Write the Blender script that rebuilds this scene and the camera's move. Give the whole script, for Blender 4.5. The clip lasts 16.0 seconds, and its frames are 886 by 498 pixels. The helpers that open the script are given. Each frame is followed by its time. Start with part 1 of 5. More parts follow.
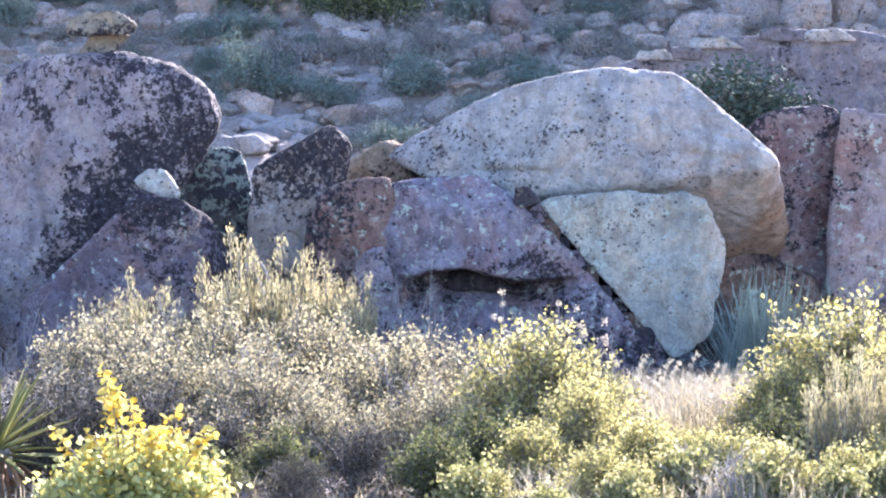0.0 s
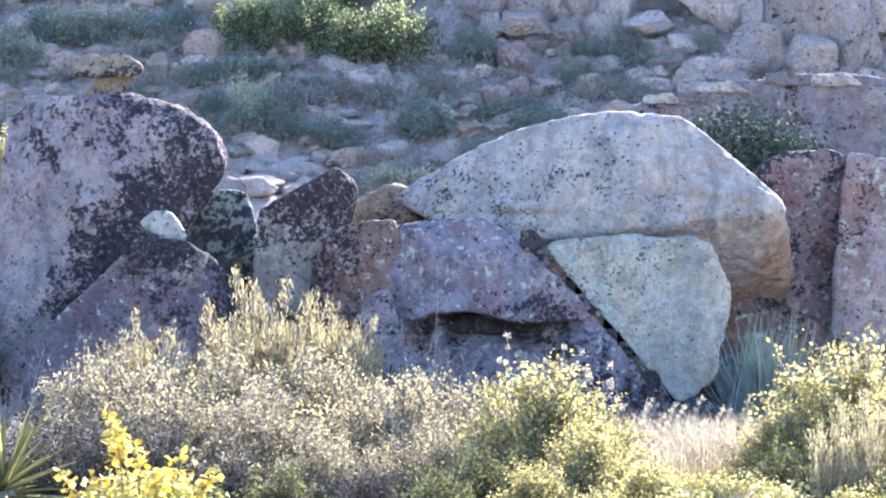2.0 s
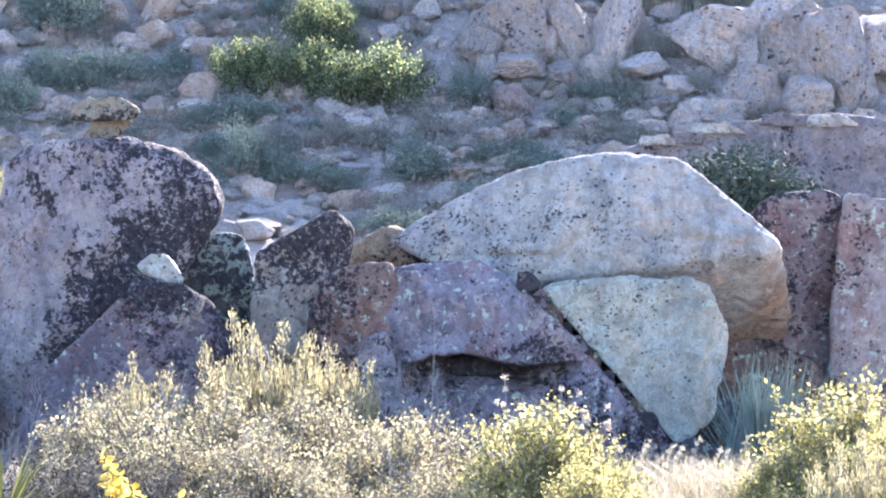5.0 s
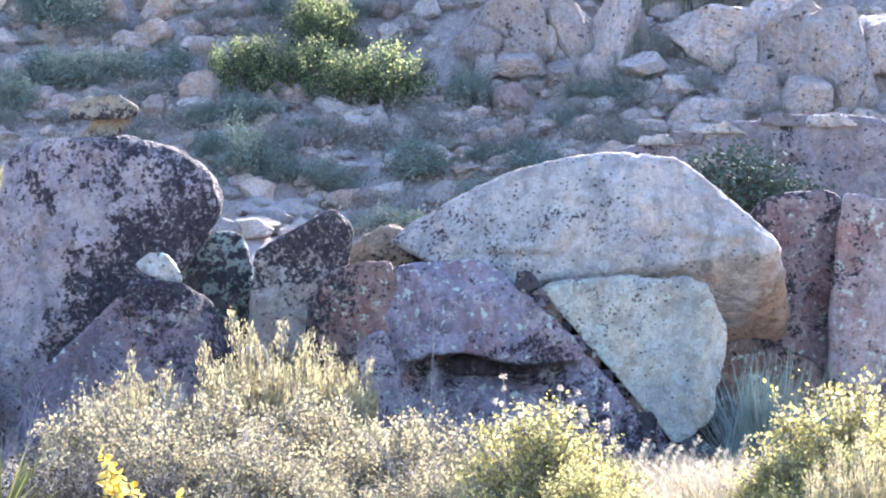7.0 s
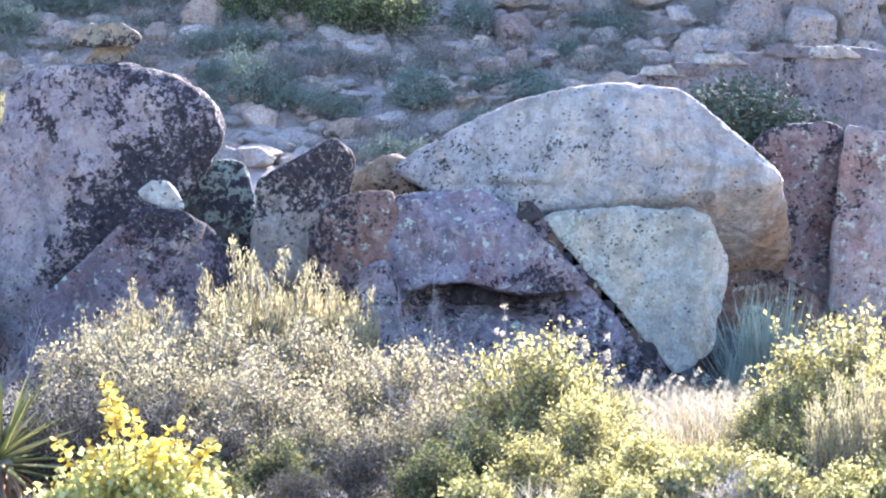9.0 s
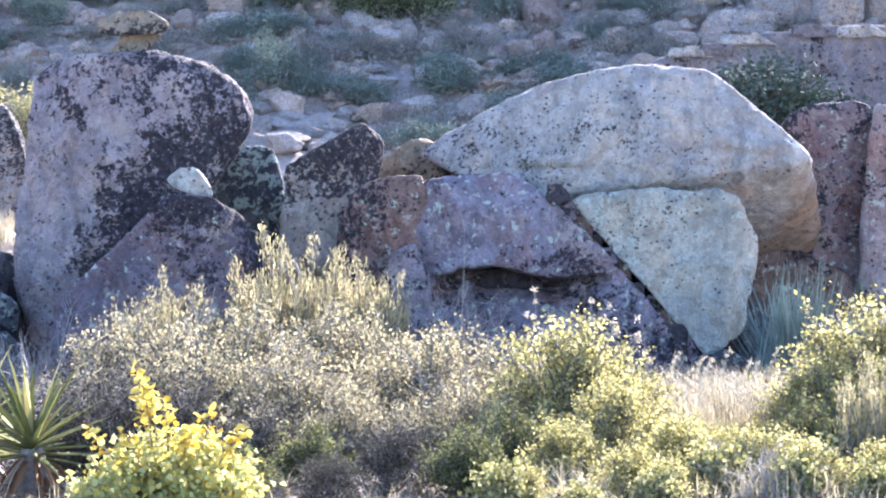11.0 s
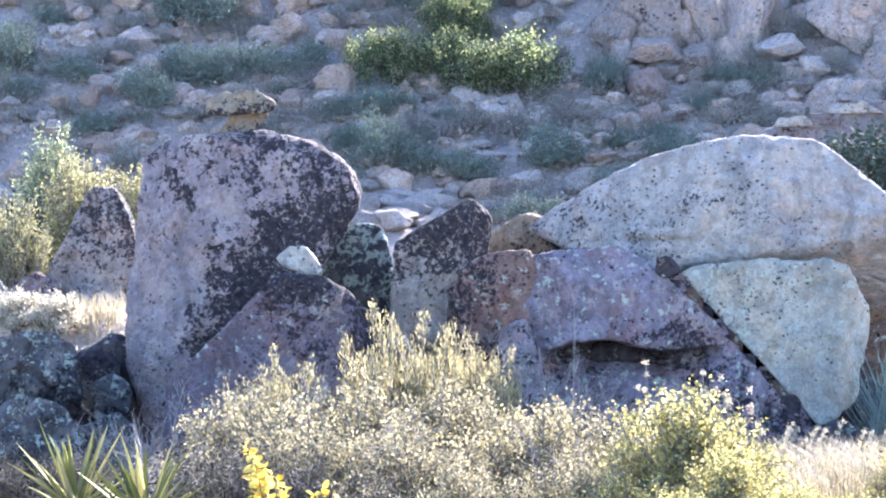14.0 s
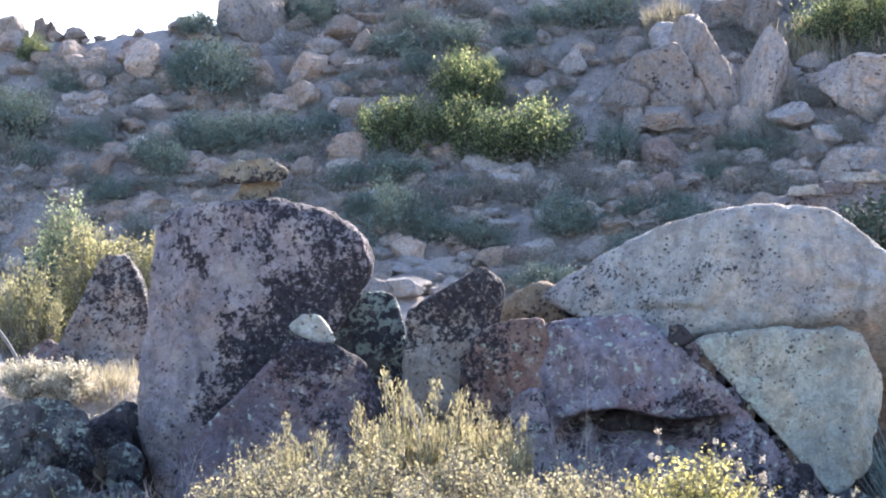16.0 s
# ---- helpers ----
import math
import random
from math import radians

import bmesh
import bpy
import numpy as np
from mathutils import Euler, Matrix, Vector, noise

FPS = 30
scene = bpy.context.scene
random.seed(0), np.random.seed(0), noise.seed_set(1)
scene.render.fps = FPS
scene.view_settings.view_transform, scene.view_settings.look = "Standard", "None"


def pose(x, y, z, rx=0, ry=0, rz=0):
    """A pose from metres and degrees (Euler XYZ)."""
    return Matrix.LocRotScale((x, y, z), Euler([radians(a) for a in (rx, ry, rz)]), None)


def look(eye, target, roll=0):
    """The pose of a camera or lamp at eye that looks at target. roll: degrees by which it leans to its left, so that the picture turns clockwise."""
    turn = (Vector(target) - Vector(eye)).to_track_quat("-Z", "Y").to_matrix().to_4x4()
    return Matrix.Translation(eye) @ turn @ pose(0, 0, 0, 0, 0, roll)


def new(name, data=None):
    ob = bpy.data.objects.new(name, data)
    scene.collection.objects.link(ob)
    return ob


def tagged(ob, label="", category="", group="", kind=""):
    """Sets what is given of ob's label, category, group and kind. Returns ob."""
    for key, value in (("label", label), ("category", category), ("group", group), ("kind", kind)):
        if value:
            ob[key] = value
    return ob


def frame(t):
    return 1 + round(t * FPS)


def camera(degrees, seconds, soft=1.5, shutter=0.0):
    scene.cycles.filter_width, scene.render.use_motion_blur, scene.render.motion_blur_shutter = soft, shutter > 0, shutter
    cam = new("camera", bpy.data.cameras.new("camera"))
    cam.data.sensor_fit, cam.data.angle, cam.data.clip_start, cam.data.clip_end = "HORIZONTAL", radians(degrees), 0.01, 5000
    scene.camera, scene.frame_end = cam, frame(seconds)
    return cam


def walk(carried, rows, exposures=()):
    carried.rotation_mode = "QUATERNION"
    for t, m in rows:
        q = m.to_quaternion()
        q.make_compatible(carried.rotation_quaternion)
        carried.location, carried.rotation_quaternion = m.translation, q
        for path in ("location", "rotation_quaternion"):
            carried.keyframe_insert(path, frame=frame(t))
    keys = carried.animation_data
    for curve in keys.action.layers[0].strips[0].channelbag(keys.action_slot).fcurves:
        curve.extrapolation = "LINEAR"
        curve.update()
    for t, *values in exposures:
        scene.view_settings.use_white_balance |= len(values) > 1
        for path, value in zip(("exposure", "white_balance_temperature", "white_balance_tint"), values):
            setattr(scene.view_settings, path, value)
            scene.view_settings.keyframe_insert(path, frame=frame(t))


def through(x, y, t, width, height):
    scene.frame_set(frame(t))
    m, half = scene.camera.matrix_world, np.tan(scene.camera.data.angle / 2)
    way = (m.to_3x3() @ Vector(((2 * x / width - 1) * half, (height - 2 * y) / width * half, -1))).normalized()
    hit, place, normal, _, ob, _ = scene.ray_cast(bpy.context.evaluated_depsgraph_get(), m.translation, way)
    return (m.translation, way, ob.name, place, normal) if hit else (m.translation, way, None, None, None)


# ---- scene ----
cam = camera(16.0, 16.0, soft=2.1)
EYE, TILT = 1.6, -2.37
# seconds, yaw, pitch, roll of a camera that turns where it stands
ROWS = [
    (0.0, 0.0, 0.0, 0.0), (0.5, -0.138, -0.013, -0.151), (1.0, -0.001, 0.324, -0.308), (1.5, 0.061, 0.809, -0.383),
    (2.0, 0.103, 0.778, -0.215), (2.5, 0.174, 1.135, -0.093), (3.0, 0.18, 1.424, -0.036), (3.5, 0.227, 1.403, -0.031),
    (4.0, 0.172, 1.509, 0.046), (4.3, 0.125, 1.545, 0.05), (6.5, -0.02, 1.544, 0.013), (7.0, 0.029, 1.53, -0.097),
    (7.5, -0.004, 0.978, -0.154), (8.0, 0.143, 0.775, -0.508), (8.5, -0.016, 0.84, -0.373), (8.7, 0.06, 0.534, -0.489),
    (9.6, 0.03, 0.12, -0.2), (10.5, -0.02, -0.03, 0.1),
    (10.8, 0.008, -0.038, 0.147), (11.0, 0.589, -0.041, 0.212), (11.5, 2.443, -0.129, 0.421), (12.0, 2.762, -0.068, 0.633),
    (12.5, 2.6, 0.19, 0.747), (13.0, 2.501, 0.432, 0.957), (13.5, 2.752, 0.474, 0.95),
]
ROWS += [(14.0, 2.563, 1.347, 1.13), (14.5, 2.672, 1.606, 1.183), (15.0, 2.741, 1.839, 1.178), (15.5, 2.775, 2.303, 1.12), (16.0, 2.767, 2.59, 1.061)]
EXPOSURES = [(0.0, 2.32, 5270, 25), (1.0, 2.31, 5220, 22), (2.0, 2.39, 5320, 22), (3.0, 2.49, 5370, 22), (8.7, 2.49, 5340, 22), (10.8, 2.33, 5270, 23), (12.0, 2.32, 5320, 22), (13.0, 2.43, 5270, 22), (14.5, 2.48, 5300, 22), (15.0, 2.45, 5370, 22), (15.5, 2.27, 5400, 22), (16.0, 1.93, 5620, 19)]
walk(cam, [(t, pose(0, 0, EYE, TILT) @ pose(0, 0, 0, 0, 0, yaw) @ pose(0, 0, 0, pitch) @ pose(0, 0, 0, 0, roll) @ pose(0, 0, 0, 90))
           for t, yaw, pitch, roll in ROWS], EXPOSURES)

# ---- light: a backlit slope, the sun high behind the boulders and to their right ----
SUN_AZ, SUN_EL = radians(27), radians(29.4)
world = bpy.data.worlds.new("sky")
scene.world = world
world.use_nodes = True
sky = world.node_tree.nodes.new("ShaderNodeTexSky")
sky.sky_type, sky.sun_disc = "NISHITA", False
sky.sun_elevation, sky.sun_rotation = SUN_EL, SUN_AZ
back = world.node_tree.nodes["Background"]
back.inputs["Strength"].default_value = 0.122
world.node_tree.links.new(sky.outputs[0], back.inputs["Color"])
lamp = bpy.data.lights.new("sun", "SUN")
lamp.energy, lamp.angle, lamp.color = 5.0, radians(0.53), (1.0, 0.885, 0.70)
sun = new("sun", lamp)
to_sun = Vector((math.sin(SUN_AZ) * math.cos(SUN_EL), math.cos(SUN_AZ) * math.cos(SUN_EL), math.sin(SUN_EL)))
sun.matrix_world = look(to_sun * 200, (0, 0, 0))


# ---- materials ----
class Nodes:
    """A short way to write node trees."""

    def __init__(self, name):
        self.mat = bpy.data.materials.new(name)
        self.mat.use_nodes = True
        self.tree = self.mat.node_tree
        self.bsdf = self.tree.nodes["Principled BSDF"]
        self.out = self.tree.nodes["Material Output"]

    def add(self, kind, **inputs):
        n = self.tree.nodes.new("ShaderNode" + kind)
        for k, v in inputs.items():
            self.put(n.inputs[k.replace("_", " ")], v)
        return n

    def put(self, socket, v):
        if isinstance(v, bpy.types.NodeSocket):
            self.tree.links.new(v, socket)
        else:
            socket.default_value = v

    def noise(self, vec, scale, detail=4.0, rough=0.55, dist=0.0):
        n = self.add("TexNoise", Scale=scale, Detail=detail, Roughness=rough, Distortion=dist)
        self.put(n.inputs["Vector"], vec)
        return n.outputs["Fac"]

    def ramp(self, fac, *stops):
        n = self.add("ValToRGB", Fac=fac)
        els = n.color_ramp.elements
        while len(els) < len(stops):
            els.new(0.5)
        for e, (p, c) in zip(els, stops):
            e.position = p
            e.color = (c, c, c, 1) if isinstance(c, (int, float)) else (*c, 1)
        return n.outputs["Color"]

    def mix(self, fac, a, b, blend="MIX"):
        n = self.tree.nodes.new("ShaderNodeMix")
        n.data_type, n.blend_type = "RGBA", blend
        self.put(n.inputs["Factor"], fac)
        self.put(n.inputs["A"], (*a, 1) if isinstance(a, tuple) else a)
        self.put(n.inputs["B"], (*b, 1) if isinstance(b, tuple) else b)
        return n.outputs["Result"]

    def dot(self, vec, way):
        n = self.tree.nodes.new("ShaderNodeVectorMath")
        n.operation = "DOT_PRODUCT"
        self.put(n.inputs[0], vec)
        n.inputs[1].default_value = way
        return n.outputs["Value"]

    def math(self, op, a, b=0.0):
        n = self.tree.nodes.new("ShaderNodeMath")
        n.operation = op
        self.put(n.inputs[0], a)
        self.put(n.inputs[1], b)
        return n.outputs[0]


def rock_material(name, c1, c2, dark=0.5, pale=0.0, lean=(0, 0, 0), spot=5.0, stain=None, rand=False, seed=0.0, bump=1.0, blot=None, shift=0.0, flake=0.6, crumb=(0.52, 0.46, 0.34), tinge=None, specks=26.0):
    """Weathered granite: mottled colour, a dark crust that spreads along `lean` (mostly lichen, but shade on the cairn
    stones), pale green lichen, iron stains, a tinge (colour, way along which it sets in, distance), small dark specks."""
    m = Nodes(name)
    co = m.add("TexCoord").outputs["Object"]
    off = m.add("Mapping", Vector=co, Location=(seed, seed * 1.7, seed * 0.6)).outputs["Vector"]
    if rand:
        info = m.add("NewGeometry").outputs["Random Per Island"] if rand == "island" else m.add("ObjectInfo").outputs["Random"]
        off = m.add("Mapping", Vector=off, Location=m.add("CombineXYZ", X=m.math("MULTIPLY", info, 37.0), Y=m.math("MULTIPLY", info, 11.0)).outputs[0]).outputs["Vector"]
    big, mid = m.noise(off, 1.6, 6, 0.6), m.noise(off, 7.0, 7, 0.68, 0.4)
    col = m.mix(m.ramp(big, (0.36, 0.0), (0.64, 1.0)), c1, c2)
    if blot:
        col = m.mix(m.math("MULTIPLY", m.ramp(m.noise(off, 3.6, 7, 0.66, 0.7), (0.48, 0.0), (0.58, 1.0)), 0.8), col, blot)
    if stain:
        col = m.mix(m.math("MULTIPLY", m.ramp(m.noise(off, 2.4, 7, 0.66, 0.8), (0.52, 0.0), (0.62, 1.0)), 0.75), col, stain)
    if tinge:
        tint, way_to, start = tinge
        reach = m.math("ADD", m.dot(co, way_to), m.math("MULTIPLY", m.math("SUBTRACT", m.noise(off, 3.4, 6, 0.65, 0.4), 0.5), 0.55))
        col = m.mix(m.math("MULTIPLY", m.ramp(m.math("SUBTRACT", reach, start - 0.5), (0.46, 0.0), (0.56, 1.0)), 0.85), col, tint)
    col = m.mix(1.0, col, m.ramp(mid, (0.28, 0.80), (0.72, 1.14)), "MULTIPLY")
    warm = m.mix(1.0, col, (1.09, 0.98, 0.89), "MULTIPLY")
    col = m.mix(m.ramp(m.noise(off, 4.5, 6, 0.66, 0.5), (0.46, 0.0), (0.58, 1.0)), col, warm)
    col = m.mix(1.0, col, m.ramp(m.noise(off, 12.0, 5, 0.62, 0.6), (0.47, 0.88), (0.52, 1.06)), "MULTIPLY")
    run = m.add("Mapping", Vector=off, Rotation=(0.0, 0.25, 0.0), Scale=(4.2, 4.2, 1.1)).outputs["Vector"]
    col = m.mix(1.0, col, m.ramp(m.noise(run, 1.6, 7, 0.66, 0.5), (0.36, 1.10), (0.50, 1.0), (0.64, 0.74)), "MULTIPLY")
    fine = m.noise(off, 48.0, 3, 0.7)
    col = m.mix(1.0, col, m.ramp(fine, (0.32, 0.82), (0.64, 1.10)), "MULTIPLY")
    if flake > 0:
        place = m.math("MULTIPLY", m.math("SUBTRACT", big, 0.5), 0.3)
        up = m.ramp(m.math("ADD", m.noise(off, 6.5, 8, 0.70, 0.25), place), (0.565, 0.0), (0.58, 1.0))
        col = m.mix(m.math("MULTIPLY", up, 0.45 * flake), col, m.mix(0.55, m.mix(1.0, col, (1.45, 1.42, 1.38), "MULTIPLY"), crumb))
        down = m.ramp(m.math("SUBTRACT", m.noise(m.add("Mapping", Vector=off, Location=(5.2, 1.3, 8.8)).outputs["Vector"], 9.0, 8, 0.72, 0.25), place), (0.565, 0.0), (0.58, 1.0))
        col = m.mix(m.math("MULTIPLY", down, 0.55 * flake), col, m.mix(1.0, col, (0.48, 0.45, 0.45), "MULTIPLY"))
    if rand:
        col = m.mix(1.0, col, m.ramp(m.math("FRACT", m.math("MULTIPLY", info, 7.3)), (0.0, 0.7), (1.0, 1.25)), "MULTIPLY")
    if pale > 0:
        pm = m.ramp(m.noise(off, 16.0, 6, 0.70, 0.3), (0.64 - 0.14 * pale, 0.0), (0.66 - 0.14 * pale, 1.0))
        col = m.mix(m.math("MULTIPLY", pm, 0.8), col, (0.50, 0.56, 0.44))
    if dark > 0:
        zone = m.math("ADD", m.math("MULTIPLY", m.math("SUBTRACT", m.noise(off, 2.0, 4, 0.55, 0.6), 0.5), 3.4), m.math("ADD", m.dot(co, lean), shift))
        zone = m.ramp(m.math("ADD", m.math("MULTIPLY", zone, 0.5), 0.5), (0.1, 0.0), (0.9, 1.0))
        grain = m.math("ADD", m.math("MULTIPLY", m.noise(off, spot * 0.8, 9, 0.74, 0.2), 0.40), m.math("MULTIPLY", m.noise(off, spot * 2.7, 7, 0.76), 0.60))
        spots = m.math("ADD", grain, m.math("MULTIPLY", m.math("SUBTRACT", zone, 0.5), 0.20))
        dm = m.ramp(spots, (0.644 - 0.10 * dark, 0.0), (0.660 - 0.10 * dark, 1.0))
        crust = m.mix(m.ramp(m.noise(off, 26.0, 4, 0.7), (0.40, 0.0), (0.62, 1.0)), (0.012, 0.010, 0.013), (0.048, 0.043, 0.047))
        worn = m.ramp(m.noise(off, spot * 3.4, 5, 0.72, 0.3), (0.56, 1.0), (0.60, 0.25))
        col = m.mix(m.math("MULTIPLY", m.math("MULTIPLY", dm, worn), 0.95), col, crust)
        cell = m.add("TexVoronoi", Scale=specks)
        m.put(cell.inputs["Vector"], m.add("Mapping", Vector=off, Rotation=(0.4, 0.7, 0.2), Scale=(1.0, 1.0, 1.35)).outputs["Vector"])
        size = m.math("SUBTRACT", m.math("MULTIPLY", m.add("SeparateColor", Color=cell.outputs["Color"]).outputs[0], 0.62), 0.30)
        size = m.math("ADD", size, m.math("MULTIPLY", m.math("SUBTRACT", m.noise(off, 2.6, 3), 0.5), 0.9))
        gap = m.math("SUBTRACT", size, m.math("ADD", cell.outputs["Distance"], m.math("MULTIPLY", m.math("SUBTRACT", m.noise(off, 60.0, 2), 0.5), 0.25)))
        col = m.mix(m.math("MULTIPLY", m.ramp(gap, (0.0, 0.0), (0.05, 1.0)), 0.8), col, (0.040, 0.036, 0.040))
    m.put(m.bsdf.inputs["Base Color"], col)
    m.put(m.bsdf.inputs["Roughness"], 0.92)
    m.put(m.bsdf.inputs["Specular IOR Level"], 0.25)
    h = m.math("ADD", m.math("MULTIPLY", mid, 1.0), m.math("ADD", m.math("MULTIPLY", fine, 0.22), m.math("MULTIPLY", m.noise(off, 19.0, 5, 0.7), 0.38)))
    b = m.add("Bump", Strength=bump, Distance=0.06, Height=h)
    m.put(m.bsdf.inputs["Normal"], b.outputs[0])
    return m.mat


def leaf_material(name, a, b, c, through=0.45, rough=0.55, rand=False):
    """Thin leaves that glow when the sun stands behind them; each leaf has its own shade."""
    m = Nodes(name)
    isl = m.add("ObjectInfo").outputs["Random"] if rand else m.add("NewGeometry").outputs["Random Per Island"]
    col = m.ramp(isl, (0.0, a), (0.45, b), (1.0, c))
    co = m.add("TexCoord").outputs["Object"]
    col = m.mix(1.0, col, m.ramp(m.noise(co, 3.5, 3), (0.3, 0.72), (0.7, 1.2)), "MULTIPLY")
    m.put(m.bsdf.inputs["Base Color"], col)
    m.put(m.bsdf.inputs["Roughness"], rough)
    m.put(m.bsdf.inputs["Specular IOR Level"], 0.12)
    t = m.add("BsdfTranslucent", Color=m.mix(1.0, col, (1.0, 0.97, 0.82), "MULTIPLY"))
    mx = m.add("MixShader", Fac=through)
    m.put(mx.inputs[1], m.bsdf.outputs[0])
    m.put(mx.inputs[2], t.outputs[0])
    m.put(m.out.inputs["Surface"], mx.outputs[0])
    return m.mat


def bark_material(name, a, b):
    m = Nodes(name)
    co = m.add("TexCoord").outputs["Object"]
    n = m.noise(co, 30.0, 5, 0.7)
    m.put(m.bsdf.inputs["Base Color"], m.ramp(n, (0.3, a), (0.7, b)))
    m.put(m.bsdf.inputs["Roughness"], 0.9)
    m.put(m.bsdf.inputs["Normal"], m.add("Bump", Strength=0.5, Distance=0.005, Height=n).outputs[0])
    return m.mat


def soil_material():
    m = Nodes("dry_soil")
    co = m.add("TexCoord").outputs["Object"]
    big, mid, fine = m.noise(co, 0.35, 5), m.noise(co, 3.0, 7, 0.65), m.noise(co, 28.0, 5, 0.7)
    col = m.mix(m.ramp(big, (0.35, 0.0), (0.65, 1.0)), (0.39, 0.31, 0.26), (0.355, 0.295, 0.26))
    col = m.mix(m.ramp(mid, (0.42, 0.0), (0.62, 1.0)), col, (0.42, 0.345, 0.285))
    col = m.mix(m.math("MULTIPLY", m.ramp(m.noise(co, 1.9, 7, 0.7, 0.5), (0.46, 0.0), (0.54, 1.0)), 0.8), col, (0.285, 0.245, 0.215))
    col = m.mix(m.math("MULTIPLY", m.ramp(m.noise(co, 6.0, 6, 0.7, 0.4), (0.56, 0.0), (0.60, 1.0)), 0.8), col, (0.54, 0.45, 0.375))
    col = m.mix(1.0, col, m.ramp(fine, (0.3, 0.6), (0.7, 1.2)), "MULTIPLY")
    m.put(m.bsdf.inputs["Base Color"], col)
    m.put(m.bsdf.inputs["Roughness"], 0.95)
    h = m.math("ADD", mid, m.math("MULTIPLY", fine, 0.3))
    m.put(m.bsdf.inputs["Normal"], m.add("Bump", Strength=0.7, Distance=0.06, Height=h).outputs[0])
    return m.mat


R_LEAN = rock_material("crusted_granite", (0.29, 0.255, 0.26), (0.315, 0.27, 0.26), dark=1.2, lean=(0.9, 0, 0.1), shift=0.15, spot=10.0, seed=13.0, blot=(0.35, 0.30, 0.28), flake=0.85)
R_LSLAB = rock_material("dusky_granite", (0.165, 0.137, 0.157), (0.218, 0.185, 0.197), dark=1.38, pale=0.25, lean=(0.8, 0, 2.2), shift=-0.4, spot=11.0, seed=8.0, stain=(0.20, 0.11, 0.085), flake=1.1)
R_WHITE = rock_material("bleached_stone", (0.53, 0.52, 0.45), (0.45, 0.445, 0.38), dark=0.45, pale=0.3, lean=(0, 0, -4.0), spot=20.0, seed=1.0, flake=0.8)
# Downward crust here is painted shade for the undersides of the stones.
R_CAIRN = rock_material("tan_stone", (0.33, 0.285, 0.20), (0.27, 0.24, 0.18), dark=0.95, lean=(0, 0, -8.0), spot=14.0, seed=5.0, stain=(0.33, 0.21, 0.13), flake=1.0)
R_GREEN = rock_material("lichened_stone", (0.065, 0.068, 0.078), (0.1, 0.1, 0.107), dark=1.1, pale=0.88, lean=(0, 0, -0.9), spot=10.0, seed=2.0)
R_KNOB = rock_material("dark_topped_granite", (0.345, 0.295, 0.245), (0.385, 0.34, 0.28), dark=1.3, lean=(0.4, 0, 3.0), shift=-0.15, spot=10.0, seed=6.0, stain=(0.40, 0.29, 0.22), flake=0.8)
R_POINT = rock_material("spotted_granite", (0.34, 0.31, 0.28), (0.3, 0.265, 0.24), dark=1.25, lean=(0.4, 0, 0.8), spot=12.0, seed=23.0, flake=0.9)
# Black crust; the near-black base also carries the shade of hollows and gaps.
R_BLACK = rock_material("black_crust_and_shade", (0.085, 0.072, 0.072), (0.06, 0.052, 0.055), dark=1.5, pale=0.2, spot=14.0, seed=24.0, flake=1.0)
R_RED = rock_material("rusty_granite", (0.25, 0.155, 0.122), (0.3, 0.222, 0.182), dark=1.4, pale=0.3, lean=(-0.9, 0, 0.3), spot=11.0, seed=4.0, stain=(0.18, 0.09, 0.07), flake=1.0)
R_SLAB = rock_material("mauve_granite", (0.23, 0.198, 0.222), (0.275, 0.243, 0.27), dark=1.2, pale=0.4, lean=(0.4, 0, 0.0), spot=13.0, seed=9.0, blot=(0.30, 0.275, 0.30), stain=(0.25, 0.155, 0.15), flake=1.1, specks=30.0)
R_FOOT = rock_material("speckled_lilac_granite", (0.27, 0.235, 0.25), (0.32, 0.285, 0.285), dark=1.1, pale=0.3, spot=14.0, seed=27.0, stain=(0.22, 0.15, 0.135), flake=0.7, specks=32.0)
R_TAN = rock_material("buff_granite", (0.48, 0.36, 0.22), (0.41, 0.32, 0.22), dark=1.15, spot=11.0, seed=7.0, flake=0.8)
R_ROSE = rock_material("rosy_granite", (0.32, 0.255, 0.235), (0.36, 0.305, 0.285), dark=0.6, pale=0.35, spot=9.0, seed=26.0, stain=(0.31, 0.20, 0.17), flake=0.7)
R_BIG = rock_material("pale_granite", (0.435, 0.41, 0.35), (0.39, 0.365, 0.335), dark=0.42, lean=(-0.5, 0, -0.5), spot=17.0, seed=11.0, blot=(0.50, 0.46, 0.385), stain=(0.46, 0.40, 0.34), flake=0.25, tinge=((0.36, 0.255, 0.165), (0.9, 0, -0.75), 0.93), specks=30.0)
R_WEDGE = rock_material("grey_green_granite", (0.42, 0.425, 0.355), (0.38, 0.385, 0.33), dark=0.6, pale=0.3, lean=(-0.25, 0, 0.1), spot=18.0, seed=12.0, blot=(0.51, 0.49, 0.385), flake=0.42, specks=32.0)
R_BROWN = rock_material("brown_granite", (0.215, 0.162, 0.16), (0.275, 0.215, 0.2), dark=0.8, pale=0.3, lean=(-0.6, 0, 1.2), spot=8.0, seed=13.0, stain=(0.21, 0.12, 0.11), flake=0.8)
# Brown of the rock, darkened by the overhang's shade in the colour.
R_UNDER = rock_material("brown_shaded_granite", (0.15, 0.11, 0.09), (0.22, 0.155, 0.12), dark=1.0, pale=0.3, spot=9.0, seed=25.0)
R_FAR = rock_material("grey_rose_granite", (0.27, 0.235, 0.225), (0.22, 0.20, 0.20), dark=0.75, spot=9.0, seed=14.0, flake=0.7)
R_GREY = rock_material("grey_crusted_stone", (0.12, 0.122, 0.128), (0.18, 0.178, 0.175), dark=1.5, pale=0.6, spot=9.0, seed=15.0, flake=1.0, bump=1.5)
